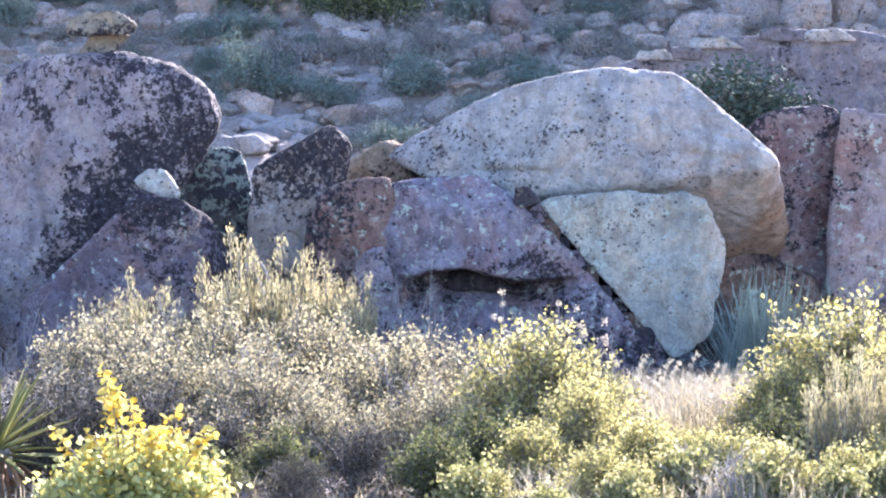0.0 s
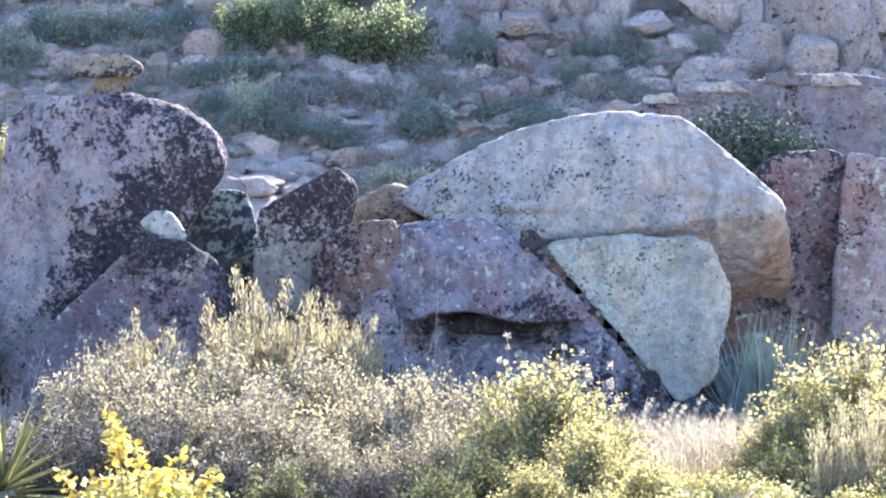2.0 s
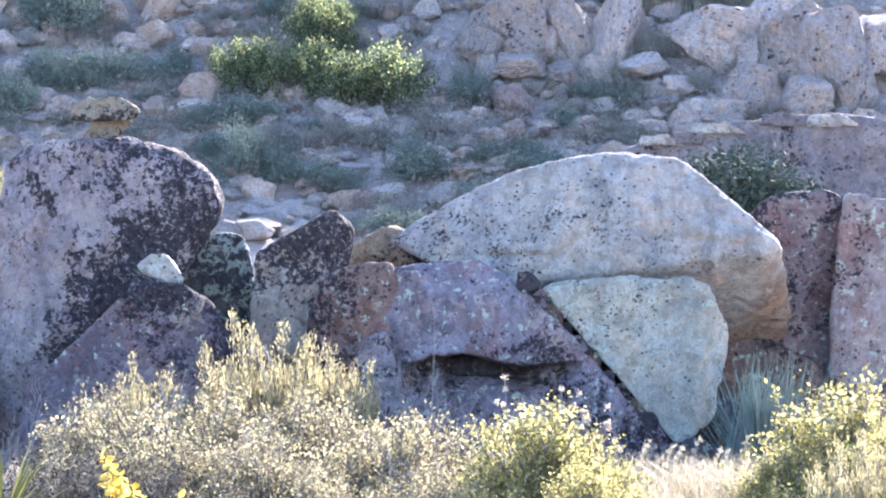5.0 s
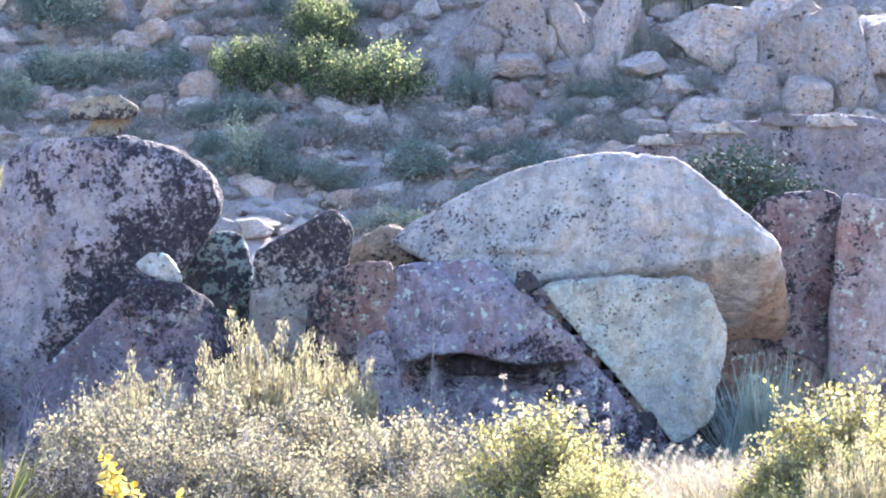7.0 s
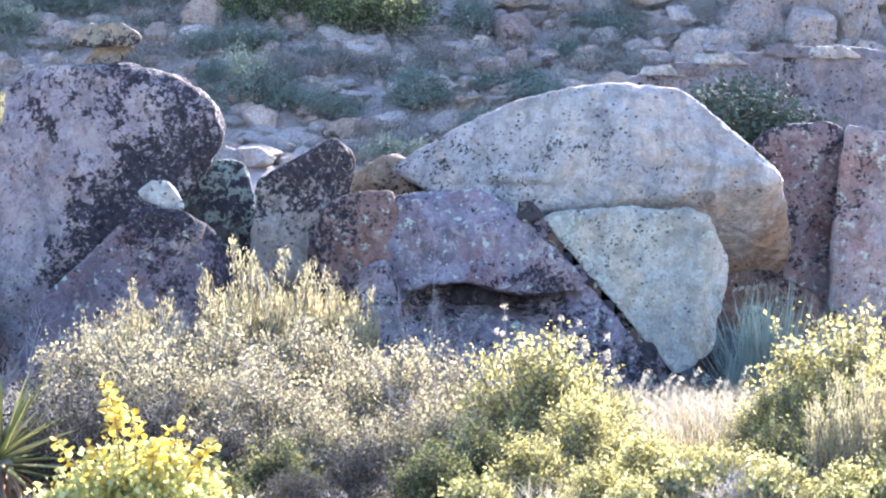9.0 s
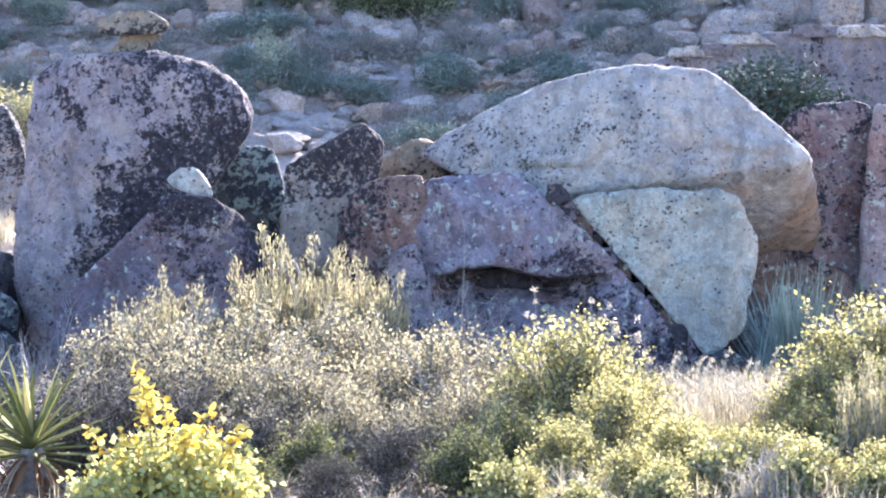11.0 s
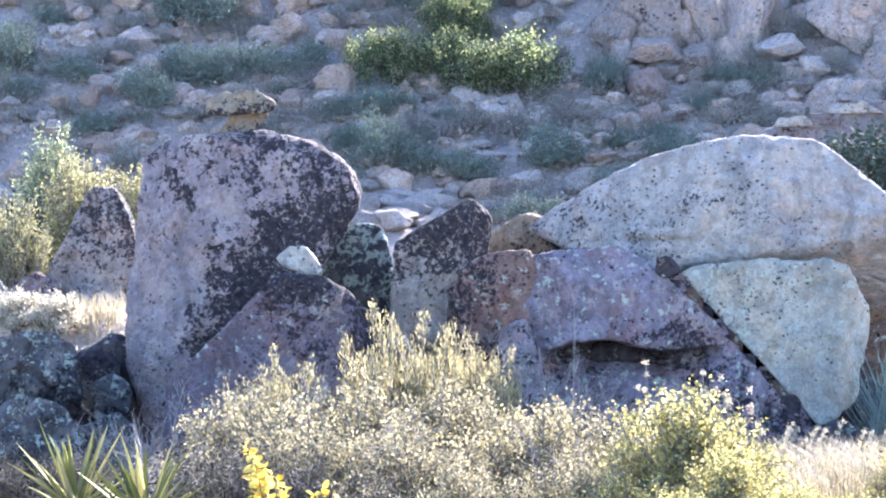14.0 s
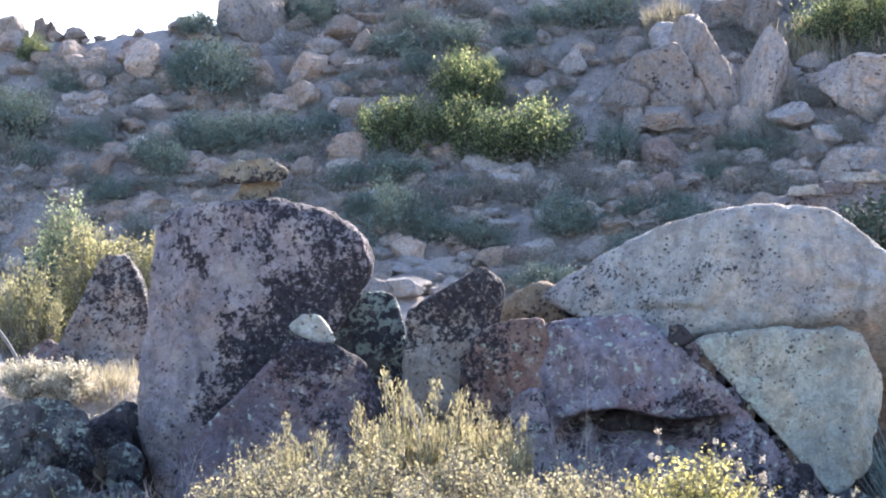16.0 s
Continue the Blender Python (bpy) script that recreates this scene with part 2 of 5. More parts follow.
R_HILL_TAN = rock_material("hill_stone_tan", (0.53, 0.405, 0.31), (0.58, 0.48, 0.395), dark=0.3, spot=6.0, rand=True, seed=16.0, specks=9.0)
R_HILL_CRAG = rock_material("hill_crag", (0.43, 0.37, 0.315), (0.385, 0.35, 0.32), dark=0.45, spot=5.0, rand=True, seed=20.0, stain=(0.50, 0.385, 0.29), flake=0.7, specks=8.0)
R_HILL_PALE = rock_material("hill_stone_pale", (0.52, 0.465, 0.41), (0.47, 0.435, 0.4), dark=0.3, spot=6.0, rand=True, seed=17.0, specks=9.0)
R_HILL_BROWN = rock_material("hill_stone_brown", (0.29, 0.22, 0.19), (0.35, 0.28, 0.24), dark=0.3, spot=6.0, rand=True, seed=18.0, specks=9.0)
R_LOOSE = rock_material("loose_stone", (0.42, 0.335, 0.275), (0.48, 0.41, 0.35), dark=0.3, spot=4.0, rand="island", seed=19.0)
SOIL = soil_material()
BARK = bark_material("grey_bark", (0.10, 0.085, 0.07), (0.26, 0.23, 0.20))
BARE = bark_material("bleached_twigs", (0.20, 0.175, 0.16), (0.40, 0.365, 0.33))
L_OLIVE = leaf_material("olive_grey_leaves", (0.13, 0.115, 0.075), (0.43, 0.385, 0.235), (0.61, 0.55, 0.37), through=0.5, rough=0.7)
L_OAK = leaf_material("scrub_oak_leaves", (0.19, 0.18, 0.065), (0.48, 0.44, 0.17), (0.66, 0.61, 0.31), through=0.58, rough=0.7)
# Darker copy of the scrub oak leaves, with half shade put into the colour.
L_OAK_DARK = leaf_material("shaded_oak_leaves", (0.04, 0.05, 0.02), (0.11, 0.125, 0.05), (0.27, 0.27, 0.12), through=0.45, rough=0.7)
L_YELLOW = leaf_material("yellow_leaves", (0.46, 0.49, 0.18), (0.55, 0.57, 0.27), (0.66, 0.52, 0.1), through=0.5)
L_YELLOW_ONE = leaf_material("yellow_leaf", (0.60, 0.52, 0.10), (0.68, 0.60, 0.18), (0.70, 0.45, 0.03), through=0.5, rand=True)
L_PLUME = leaf_material("plume_needles", (0.34, 0.31, 0.165), (0.5, 0.45, 0.26), (0.66, 0.585, 0.38), through=0.5)
# Olive leaves again, darkened to hold the shade around the yuccas.
L_OLIVE_SHADED = leaf_material("shaded_olive_leaves", (0.04, 0.037, 0.034), (0.08, 0.073, 0.06), (0.17, 0.155, 0.12), through=0.18, rough=0.8)
L_BLUE = leaf_material("blue_grey_stems", (0.2, 0.27, 0.25), (0.28, 0.36, 0.32), (0.4, 0.45, 0.39), through=0.3)
L_STRAW = leaf_material("straw", (0.28, 0.24, 0.16), (0.4, 0.35, 0.25), (0.53, 0.475, 0.35), through=0.45)
L_YUCCA = leaf_material("yucca_blade", (0.2, 0.22, 0.08), (0.33, 0.34, 0.14), (0.64, 0.6, 0.35), through=0.5, rough=0.6, rand=True)
L_YUCCA_DEAD = leaf_material("dead_yucca_blade", (0.2, 0.095, 0.04), (0.34, 0.18, 0.08), (0.46, 0.38, 0.28), through=0.15, rand=True)
L_FAR_GREEN = leaf_material("far_green_leaves", (0.112, 0.15, 0.128), (0.165, 0.208, 0.172), (0.232, 0.272, 0.212), through=0.12, rough=0.95)
L_NOOK = leaf_material("dense_green_leaves", (0.06, 0.085, 0.062), (0.075, 0.10, 0.073), (0.09, 0.115, 0.083), through=0.02, rough=0.95)
# The pale third tone paints sunlight onto dark green hillside leaves.
L_FAR_LIT = leaf_material("far_sunlit_leaves", (0.06, 0.098, 0.066), (0.11, 0.155, 0.085), (0.5, 0.51, 0.25), through=0.66, rough=0.9)
L_BANK = leaf_material("bank_leaves", (0.19, 0.19, 0.09), (0.4, 0.38, 0.19), (0.62, 0.57, 0.33), through=0.5, rough=0.7)
L_BANK_GREEN = leaf_material("bank_green_leaves", (0.14, 0.18, 0.11), (0.32, 0.38, 0.22), (0.52, 0.55, 0.35), through=0.5, rough=0.7)
L_FAR_DUSK = leaf_material("far_dusky_leaves", (0.195, 0.185, 0.16), (0.245, 0.232, 0.2), (0.305, 0.288, 0.24), through=0.1, rough=1.0)
L_FAR_GREY = leaf_material("far_grey_leaves", (0.26, 0.25, 0.21), (0.315, 0.3, 0.255), (0.37, 0.35, 0.295), through=0.1, rough=1.0)
L_CREAM = leaf_material("cream_leaves", (0.46, 0.42, 0.33), (0.58, 0.54, 0.44), (0.70, 0.66, 0.56), through=0.45)
L_PALE = leaf_material("pale_green_leaves", (0.17, 0.175, 0.065), (0.33, 0.32, 0.13), (0.6, 0.56, 0.31), through=0.5)
L_LITTER = leaf_material("leaf_litter", (0.10, 0.08, 0.06), (0.20, 0.165, 0.12), (0.34, 0.28, 0.20), through=0.1, rough=0.9)
L_BRUSH = leaf_material("dry_brush", (0.275, 0.255, 0.22), (0.33, 0.308, 0.265), (0.395, 0.37, 0.315), through=0.1, rough=1.0)
FLOWER = leaf_material("dried_flowers", (0.62, 0.56, 0.48), (0.70, 0.64, 0.55), (0.50, 0.40, 0.30))


# ---- shared builders ----
def mesh_of(name, verts, faces, mat, smooth=False):
    me = bpy.data.meshes.new(name)
    me.from_pydata([tuple(v) for v in verts], [], [tuple(f) for f in faces])
    me.materials.append(mat)
    if smooth:
        me.polygons.foreach_set("use_smooth", [True] * len(me.polygons))
    me.update()
    return me


def quads_mesh(name, quads, mat):
    """A mesh of loose faces from an (n, corners, 3) array."""
    n, k = quads.shape[:2]
    me = bpy.data.meshes.new(name)
    me.vertices.add(k * n)
    me.vertices.foreach_set("co", np.ascontiguousarray(quads, dtype=np.float32).reshape(-1))
    me.loops.add(k * n)
    me.loops.foreach_set("vertex_index", np.arange(k * n, dtype=np.int32))
    me.polygons.add(n)
    me.polygons.foreach_set("loop_start", np.arange(0, k * n, k, dtype=np.int32))
    me.materials.append(mat)
    me.update(calc_edges=True)
    return me


def thing(name, where, label, category, group="", kind="", turn=0.0):
    ob = new(name)
    ob.matrix_world = pose(*where, 0, 0, turn)
    ob.empty_display_size = 0.1
    return tagged(ob, label, category, group, kind)


def part(name, mesh, parent, label="", kind="", m=None):
    ob = new(name, mesh)
    ob.parent = parent
    if m is not None:
        ob.matrix_local = m
    if label:
        ob["label"] = label
    if kind:
        ob["kind"] = kind
    return ob


def step(a, b, x):
    u = np.clip((x - a) / (b - a), 0, 1)
    return u * u * (3 - 2 * u)


def ground(x, y):
    """The lie of the land: a flat in front, a bank on the left behind the boulders, the steep hillside and its crest."""
    x, y = np.asarray(x, float), np.asarray(y, float)
    up = np.clip(y - 48.5, 0, None)
    up = up * up / (up + 1.2)
    crest = 7.25 + 20 * step(-6.6, -3.6, x)
    z = 1.15 * step(45.9, 48.4, y) + 0.64 * np.minimum(up, crest) - 0.12 * np.clip(up - crest, 0, 40)
    z = z + 1.6 * np.exp(-((x - 2.5) ** 2 + (y - 24.6) ** 2) / 3.2)
    z = z + 0.12 * np.sin(0.9 * x + 0.7 * y) * np.sin(0.6 * x - 0.8 * y + 1) * step(20, 40, y) + 0.03 * np.sin(2.3 * x + 1.1) * np.sin(1.9 * y)
    return z + (1 - step(-2.9, -2.0, x)) * 0.85 * step(18.8, 20.0, y) * (1 - step(22, 45, y))


def rough(p, scale, octaves=4):
    return noise.fractal(Vector(p) * scale, 0.9, 2.1, octaves)


def sphere_mesh(level):
    bm = bmesh.new()
    bmesh.ops.create_icosphere(bm, subdivisions=level, radius=1.0)
    v = np.array([x.co[:] for x in bm.verts])
    f = [[x.index for x in g.verts] for g in bm.faces]
    bm.free()
    return v, f


SPHERES = {n: sphere_mesh(n) for n in (2, 3, 4, 5, 6, 7)}


def rock_shape(outline, front, back, level=5, sharp=11.0, bumps=0.05, seed=0.0, scale=1.6, tilt=0.25, dents=(), facets=(), cracks=0.012):
    """A boulder as a body cut by planes with rounded meetings. outline: (angle in the upright plane across the boulder, distance);
    front, back: distances of the faces; facets: more planes (nx, ny, nz, distance); cracks: their depth; dents: hollows under a lip of the face (x, z, half width, height above, height below, depth)."""
    d, faces = SPHERES[level]
    planes = []
    for k, (a, dist) in enumerate(outline):
        a = radians(a)
        t = 0.16 + tilt * math.sin(2.4 * k + seed) * 0.5
        planes.append((math.cos(a) * math.cos(t), math.sin(t), math.sin(a) * math.cos(t), max(dist * math.cos(t) * (1 - front / 25) - 0.5 * front * math.sin(t), 0.3 * dist)))
    planes += [(0, -1, 0, front), (0, 1, 0, back), *facets]
    s = np.zeros(len(d))
    for nx, ny, nz, dist in planes:
        n = np.array((nx, ny, nz)) / math.sqrt(nx * nx + ny * ny + nz * nz)
        s += np.clip(d @ n / dist, 0, None) ** sharp
    v = d * (s ** (-1 / sharp))[:, None]
    size = float(np.mean(np.linalg.norm(v, axis=1)))
    k = scale / size
    amp = np.array([bumps * rough(p + seed * 7.3, k * 0.5, 3) - 0.45 * bumps * abs(rough(p + seed * 5.1, k * 1.3, 2))
                    + 0.36 * bumps * rough(p + seed * 3.1, k * 4.0, 3) for p in v])
    if level >= 5:
        fine = np.array([0.015 * rough(p + seed, 6.5, 3) + 0.006 * rough(p - seed, 21.0, 2) for p in v])
        cell = np.array([noise.voronoi(Vector(p) * 1.15 + Vector((seed, 0, seed)))[0] for p in v])
        gap = cell[:, 1] - cell[:, 0]
        fine -= cracks * (1 - step(0.0, 0.05, gap)) - 0.012 * (cell[:, 0] - 0.4)
        amp = amp + fine / np.linalg.norm(v, axis=1)
    v = v * (1 + amp)[:, None]
    for x, z, rx, top, low, depth in dents:
        lip = np.array([0.05 * rough(p, 2.6, 4) for p in v])
        edge = np.array([0.5 * rough(p, 3.2, 4) for p in v])
        dz = v[:, 2] - z - lip
        side = 1 - step(0.35, 1.0, np.abs((v[:, 0] - x) / rx) ** 2.0 + edge)
        rise = np.where(dz > 0, 1 - step(0.0, top, dz), np.clip(1 + dz / low, 0, 1) ** 1.3)
        v[:, 1] += np.where(v[:, 1] < 0.0, depth * side * rise, 0.0)
    return v, faces


def boulder(label, where, mat, outline, front, back, group="boulders of the pile", name="boulder", **kw):
    v, f = rock_shape(outline, front, back, **kw)
    ob = new(name, mesh_of(name, v, f, mat, smooth=True))
    ob.location = where
    return tagged(ob, label, "boulder" if name == "boulder" else "rock", group)


def tubes(lines, radii, sides=5):
    """Tapered round stems along an (n, k, 3) array of lines; radii: (k,) or (n, k)."""
    lines = np.asarray(lines, float)
    n, k, _ = lines.shape
    radii = np.broadcast_to(np.asarray(radii, float), (n, k))
    d = np.gradient(lines, axis=1)
    d /= np.linalg.norm(d, axis=2, keepdims=True) + 1e-9
    a = np.cross(d, np.array((0.31, 0.87, 0.38)))
    a /= np.linalg.norm(a, axis=2, keepdims=True) + 1e-9
    b = np.cross(d, a)
    ang = np.arange(sides) * 2 * np.pi / sides
    ring = a[:, :, None] * np.cos(ang)[:, None] + b[:, :, None] * np.sin(ang)[:, None]
    v = lines[:, :, None] + ring * radii[:, :, None, None]
    idx = np.arange(n * k * sides).reshape(n, k, sides)
    i0, i1 = idx[:, :-1], idx[:, 1:]
    q = np.stack([i0, np.roll(i0, -1, 2), np.roll(i1, -1, 2), i1], -1).reshape(-1, 4)
    return v.reshape(-1, 3), q


def leaf_quads(p, d, length, width, rng):
    """Diamond leaves at p along d."""
    d = d / (np.linalg.norm(d, axis=1, keepdims=True) + 1e-9)
    s = np.cross(d, rng.normal(size=d.shape))
    s /= np.linalg.norm(s, axis=1, keepdims=True) + 1e-9
    L, W = np.asarray(length)[:, None], np.asarray(width)[:, None]
    up = np.cross(d, s) * W * 0.25
    return np.stack([p, p + d * L * 0.5 + s * W * 0.5 + up, p + d * L, p + d * L * 0.5 - s * W * 0.5 + up], 1)


def curve(a, b, c, k):
    """Bends from a past b to c in k points, for arrays (n, 3)."""
    t = np.linspace(0, 1, k)[None, :, None]
    return a[:, None] * (1 - t) ** 2 + 2 * b[:, None] * t * (1 - t) + c[:, None] * t ** 2


def shrub_form(rng, rx, ry, h, mains, subs, leaves, leaf, ratio=0.5, upright=0.0, spread=0.25, along=0.3, low=0.35, ragged=0.72):
    """Stems, twigs and leaves of a shrub in a lumpy dome of half widths rx, ry and height h. Returns lines of stems, of twigs, and leaf quads."""
    ph, ct = rng.uniform(0, 2 * np.pi, mains), rng.uniform(0.0, 1, mains) ** 0.8
    st = np.sqrt(1 - ct ** 2)
    lump = rng.uniform(ragged, 1.06, mains)
    tip = np.stack([rx * np.cos(ph) * st, ry * np.sin(ph) * st, h * (low + (1 - low) * ct)], 1) * lump[:, None]
    foot = rng.normal(size=(mains, 3)) * (0.05 * rx, 0.05 * ry, 0.0)
    if upright:
        foot[:, :2] += tip[:, :2] * upright
    mid = (foot + tip) / 2 + np.stack([0 * ph, 0 * ph, 0.10 * h + 0 * ph], 1) + rng.normal(size=(mains, 3)) * 0.06 * h
    main = curve(foot, mid, tip, 5)
    s = rng.uniform(0.35, 1.0, (mains, subs))
    i = np.repeat(np.arange(mains), subs)
    u = s.reshape(-1)[:, None]
    at = foot[i] * (1 - u) ** 2 + 2 * mid[i] * u * (1 - u) + tip[i] * u ** 2
    out = tip[i] - foot[i]
    out /= np.linalg.norm(out, axis=1, keepdims=True)
    way = out * (0.5 + upright) + rng.normal(size=at.shape) * (0.6 - 0.45 * upright) + np.array((0, 0, 0.35 + upright))
    way /= np.linalg.norm(way, axis=1, keepdims=True)
    ln = (spread * h * rng.uniform(0.5, 1.1, len(at)))[:, None]
    end = at + way * ln
    twig = curve(at, at + way * ln * 0.5 + rng.normal(size=at.shape) * 0.04 * h, end, 3)
    j = np.repeat(np.arange(len(at)), leaves)
    w = rng.uniform(0.1, 1.05, len(j))[:, None]
    p = at[j] * (1 - w) + end[j] * w + rng.normal(size=(len(j), 3)) * leaf * (0.9 - 0.6 * upright)
    d = way[j] * (along + upright) + rng.normal(size=p.shape) * (0.6 - 0.4 * upright)
    keep = p[:, 2] > 0.02
    p, d = p[keep], d[keep]
    size = leaf * rng.uniform(0.6, 1.3, len(p))
    return main, twig, leaf_quads(p, d, size, size * ratio, rng)


def shrub_meshes(name, seed, leaf_mat, rx, ry, h, mains=40, subs=12, leaves=12, leaf=0.02, thick=0.010, twigs=True, **kw):
    rng = np.random.default_rng(seed)
    main, twig, quads = shrub_form(rng, rx, ry, h, mains, subs, leaves, leaf, **kw)
    v, f = tubes(main if twigs else main[:, ::2], np.linspace(thick, thick * 0.25, 5)[::1 if twigs else 2], 4 if twigs else 3)
    if twigs:
        v2, f2 = tubes(twig[:, ::2], (thick * 0.3, thick * 0.1), 3)
        v, f = np.concatenate([v, v2]), np.concatenate([f, f2 + len(v)])
    return mesh_of(name + "_wood", v, f.tolist(), BARK, True), quads_mesh(name + "_leaves", quads if twigs else quads[:, [1, 2, 3]], leaf_mat)


def shrub(name, where, label, meshes, group="shrubs before the boulders", category="shrub", turn=0.0, scale=1.0):
    x, y = where
    ob = thing(name, (x, y, float(ground(x, y)) - 0.02), label, category, group, turn=turn)
    part("branching", meshes[0], ob, "thin grey woody branching")
    part("foliage", meshes[1], ob)
    if scale != 1.0:
        ob.scale = (scale,) * 3
    return ob


def blades(rng, foot, height, width, bend, fan=0.35):
    """Grass blades as two tapering quads each, from an (n, 3) array of feet."""
    n = len(foot)
    a = rng.uniform(0, 2 * np.pi, n)
    h = height * rng.uniform(0.5, 1.15, n)
    lean = fan * h * rng.uniform(0.1, 1, n)
    hor = np.stack([np.cos(a), np.sin(a), 0 * a], 1)
    side = np.stack([-np.sin(a), np.cos(a), 0 * a], 1) * width * 0.5
    p1 = foot + hor * (lean * 0.35)[:, None] + np.array((0, 0, 1.0)) * (h * 0.6)[:, None]
    p2 = foot + hor * (lean * (1 + bend))[:, None] + np.array((0, 0, 1.0)) * h[:, None]
    return np.concatenate([np.stack([foot - side, foot + side, p1 + side * 0.7, p1 - side * 0.7], 1),
                           np.stack([p1 - side * 0.7, p1 + side * 0.7, p2 + side * 0.1, p2 - side * 0.1], 1)])


def grass(name, label, rng, n, box, height, width, mat, bend=0.6, fan=0.35, clump=0):
    x0, x1, y0, y1 = box
    xy = rng.uniform((x0, y0), (x1, y1), (n, 2))
    if clump:
        c = rng.uniform((x0, y0), (x1, y1), (clump, 2))
        xy = c[rng.integers(0, clump, n)] + rng.normal(size=(n, 2)) * 0.05
    foot = np.column_stack([xy, ground(xy[:, 0], xy[:, 1]) - 0.01])
    ob = new(name, quads_mesh(name, blades(rng, foot, height, width, bend, fan), mat))
    return tagged(ob, label, "grass", kind="stuff")


# ---- the land ----
def axis(dense0, dense1, fine, far):
    a = list(np.arange(dense0, dense1 + 1e-6, fine))
    g, lo, hi = fine, dense0, dense1
    while hi < far or lo > -far:
        g *= 1.35
        lo, hi = lo - g, hi + g
        a = [lo, *a, hi]
    return np.array(a)


gx, gy = axis(-14, 13, 0.25, 2500), axis(6, 72, 0.25, 2500)
X, Y = np.meshgrid(gx, gy)
Z = ground(X, Y)
lump = np.array([noise.fractal(Vector((x, y, 0)) * 0.8, 0.9, 2.1, 4) for x, y in zip(X.ravel(), Y.ravel())]).reshape(X.shape)
Z = Z + 0.05 * lump * (1 + 2 * step(40, 50, Y))
I = np.arange(X.size).reshape(X.shape)
land = new("ground", mesh_of("ground", np.column_stack([X.ravel(), Y.ravel(), Z.ravel()]),
                             np.stack([I[:-1, :-1], I[:-1, 1:], I[1:, 1:], I[1:, :-1]], -1).reshape(-1, 4).tolist(), SOIL, True))
tagged(land, "dry sandy hillside soil with scattered gravel", "ground", kind="structure")

# ---- the boulder pile ----
boulder("tall leaning grey-lilac granite boulder with black lichen crust", (-2.08, 18.8, 1.09), R_LEAN,
        [(175, 0.63), (169, 0.69), (-156, 0.83), (-115, 1.1), (-41, 0.35), (-29, 0.46), (2, 0.85), (39, 0.99), (65, 0.98), (90, 0.92), (100, 0.91), (122, 1)], 0.42, 0.9,
        level=7, sharp=24, seed=1.2, bumps=0.04, tilt=0.12, facets=[(0.75, -0.6, -0.35, 0.60), (-0.5, -0.85, 0.1, 0.52), (0.1, -0.8, 0.6, 0.82)])
boulder("dusky mauve granite slab leaning on the tall boulder", (-1.81, 18, 0.69), R_LSLAB,
        [(133, 0.27), (178, 0.56), (-89, 0.75), (12, 0.64), (32, 0.61), (67, 0.54), (91, 0.46)], 0.28, 0.6, level=6, sharp=34, seed=2.1, bumps=0.04, tilt=0.1,
        facets=[(0.8, -0.6, 0.15, 0.52), (-0.4, -0.8, 0.45, 0.45)])
boulder("dark rounded boulder crusted with pale green lichen", (-1.46, 19.25, 0.94), R_GREEN,
        [(179, 0.26), (-91, 1), (-1, 0.28), (21, 0.42), (57, 0.53), (92, 0.49), (109, 0.47)], 0.25, 0.4, level=6, seed=3.3, sharp=14, bumps=0.06)
boulder("pointed granite rock, dark crust above a pale foot", (-0.86, 18.66, 1.02), R_KNOB,
        [(179, 0.3), (-91, 1.1), (-8, 0.27), (26, 0.47), (70, 0.57), (120, 0.37), (171, 0.27)], 0.24, 0.5, sharp=46, level=6, seed=4.4, bumps=0.05, facets=[(0.6, -0.8, 0.1, 0.30), (-0.4, -0.75, 0.5, 0.46), (0.1, -0.75, -0.5, 0.34)])
boulder("rust-stained upright granite rock with rounded top", (-0.52, 18.4, 0.81), R_RED,
        [(179, 0.28), (-91, 0.95), (0, 0.29), (10, 0.28), (20, 0.34), (65, 0.46), (98, 0.43), (120, 0.39), (159, 0.31)], 0.20, 0.5, sharp=22, level=6, seed=6.5, bumps=0.06, tilt=0.1,
        facets=[(-0.6, -0.8, 0.0, 0.26)])
boulder("broad mauve granite slab with a dark hollow in its face", (0.45, 18.55, 0.51), R_SLAB,
        [(179, 0.89), (-91, 0.7), (-8, 0.95), (31, 0.49), (39, 0.42), (44, 0.41), (57, 0.52), (86, 0.79), (95, 0.81), (128, 1.08)], 0.42, 0.6, level=7, sharp=28, seed=7.1, bumps=0.03, tilt=0.08,
        dents=[(-0.14, 0.15, 0.52, 0.05, 0.50, 0.26), (-0.26, 0.15, 0.34, 0.05, 0.16, 0.20)], facets=[(0.1, -0.85, 0.5, 0.62), (-0.6, -0.8, 0.1, 0.78)])
boulder("pale lilac upright rock between the rusty one and the slab", (-0.40, 18.05, 0.52), R_FOOT,
        [(100, 0.34), (60, 0.34), (20, 0.17), (-5, 0.13), (-90, 0.6), (178, 0.12), (140, 0.24)], 0.12, 0.3, level=6, sharp=24, seed=38.0, bumps=0.06)
# added rock: its black is part crust, part the hollow's shade
boulder("black-crusted filler rock that darkens the hollow of the slab", (0.20, 18.46, 0.65), R_BLACK,
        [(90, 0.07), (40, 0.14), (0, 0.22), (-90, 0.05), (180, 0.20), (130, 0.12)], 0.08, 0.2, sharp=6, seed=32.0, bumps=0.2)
# unseen filler that stops bright ground showing through the crevice
boulder("granite block added behind the crevice to keep it dark", (0.95, 19.35, 0.30), R_GREY,
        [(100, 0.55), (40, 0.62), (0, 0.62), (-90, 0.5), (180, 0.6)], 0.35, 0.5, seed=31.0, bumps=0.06)
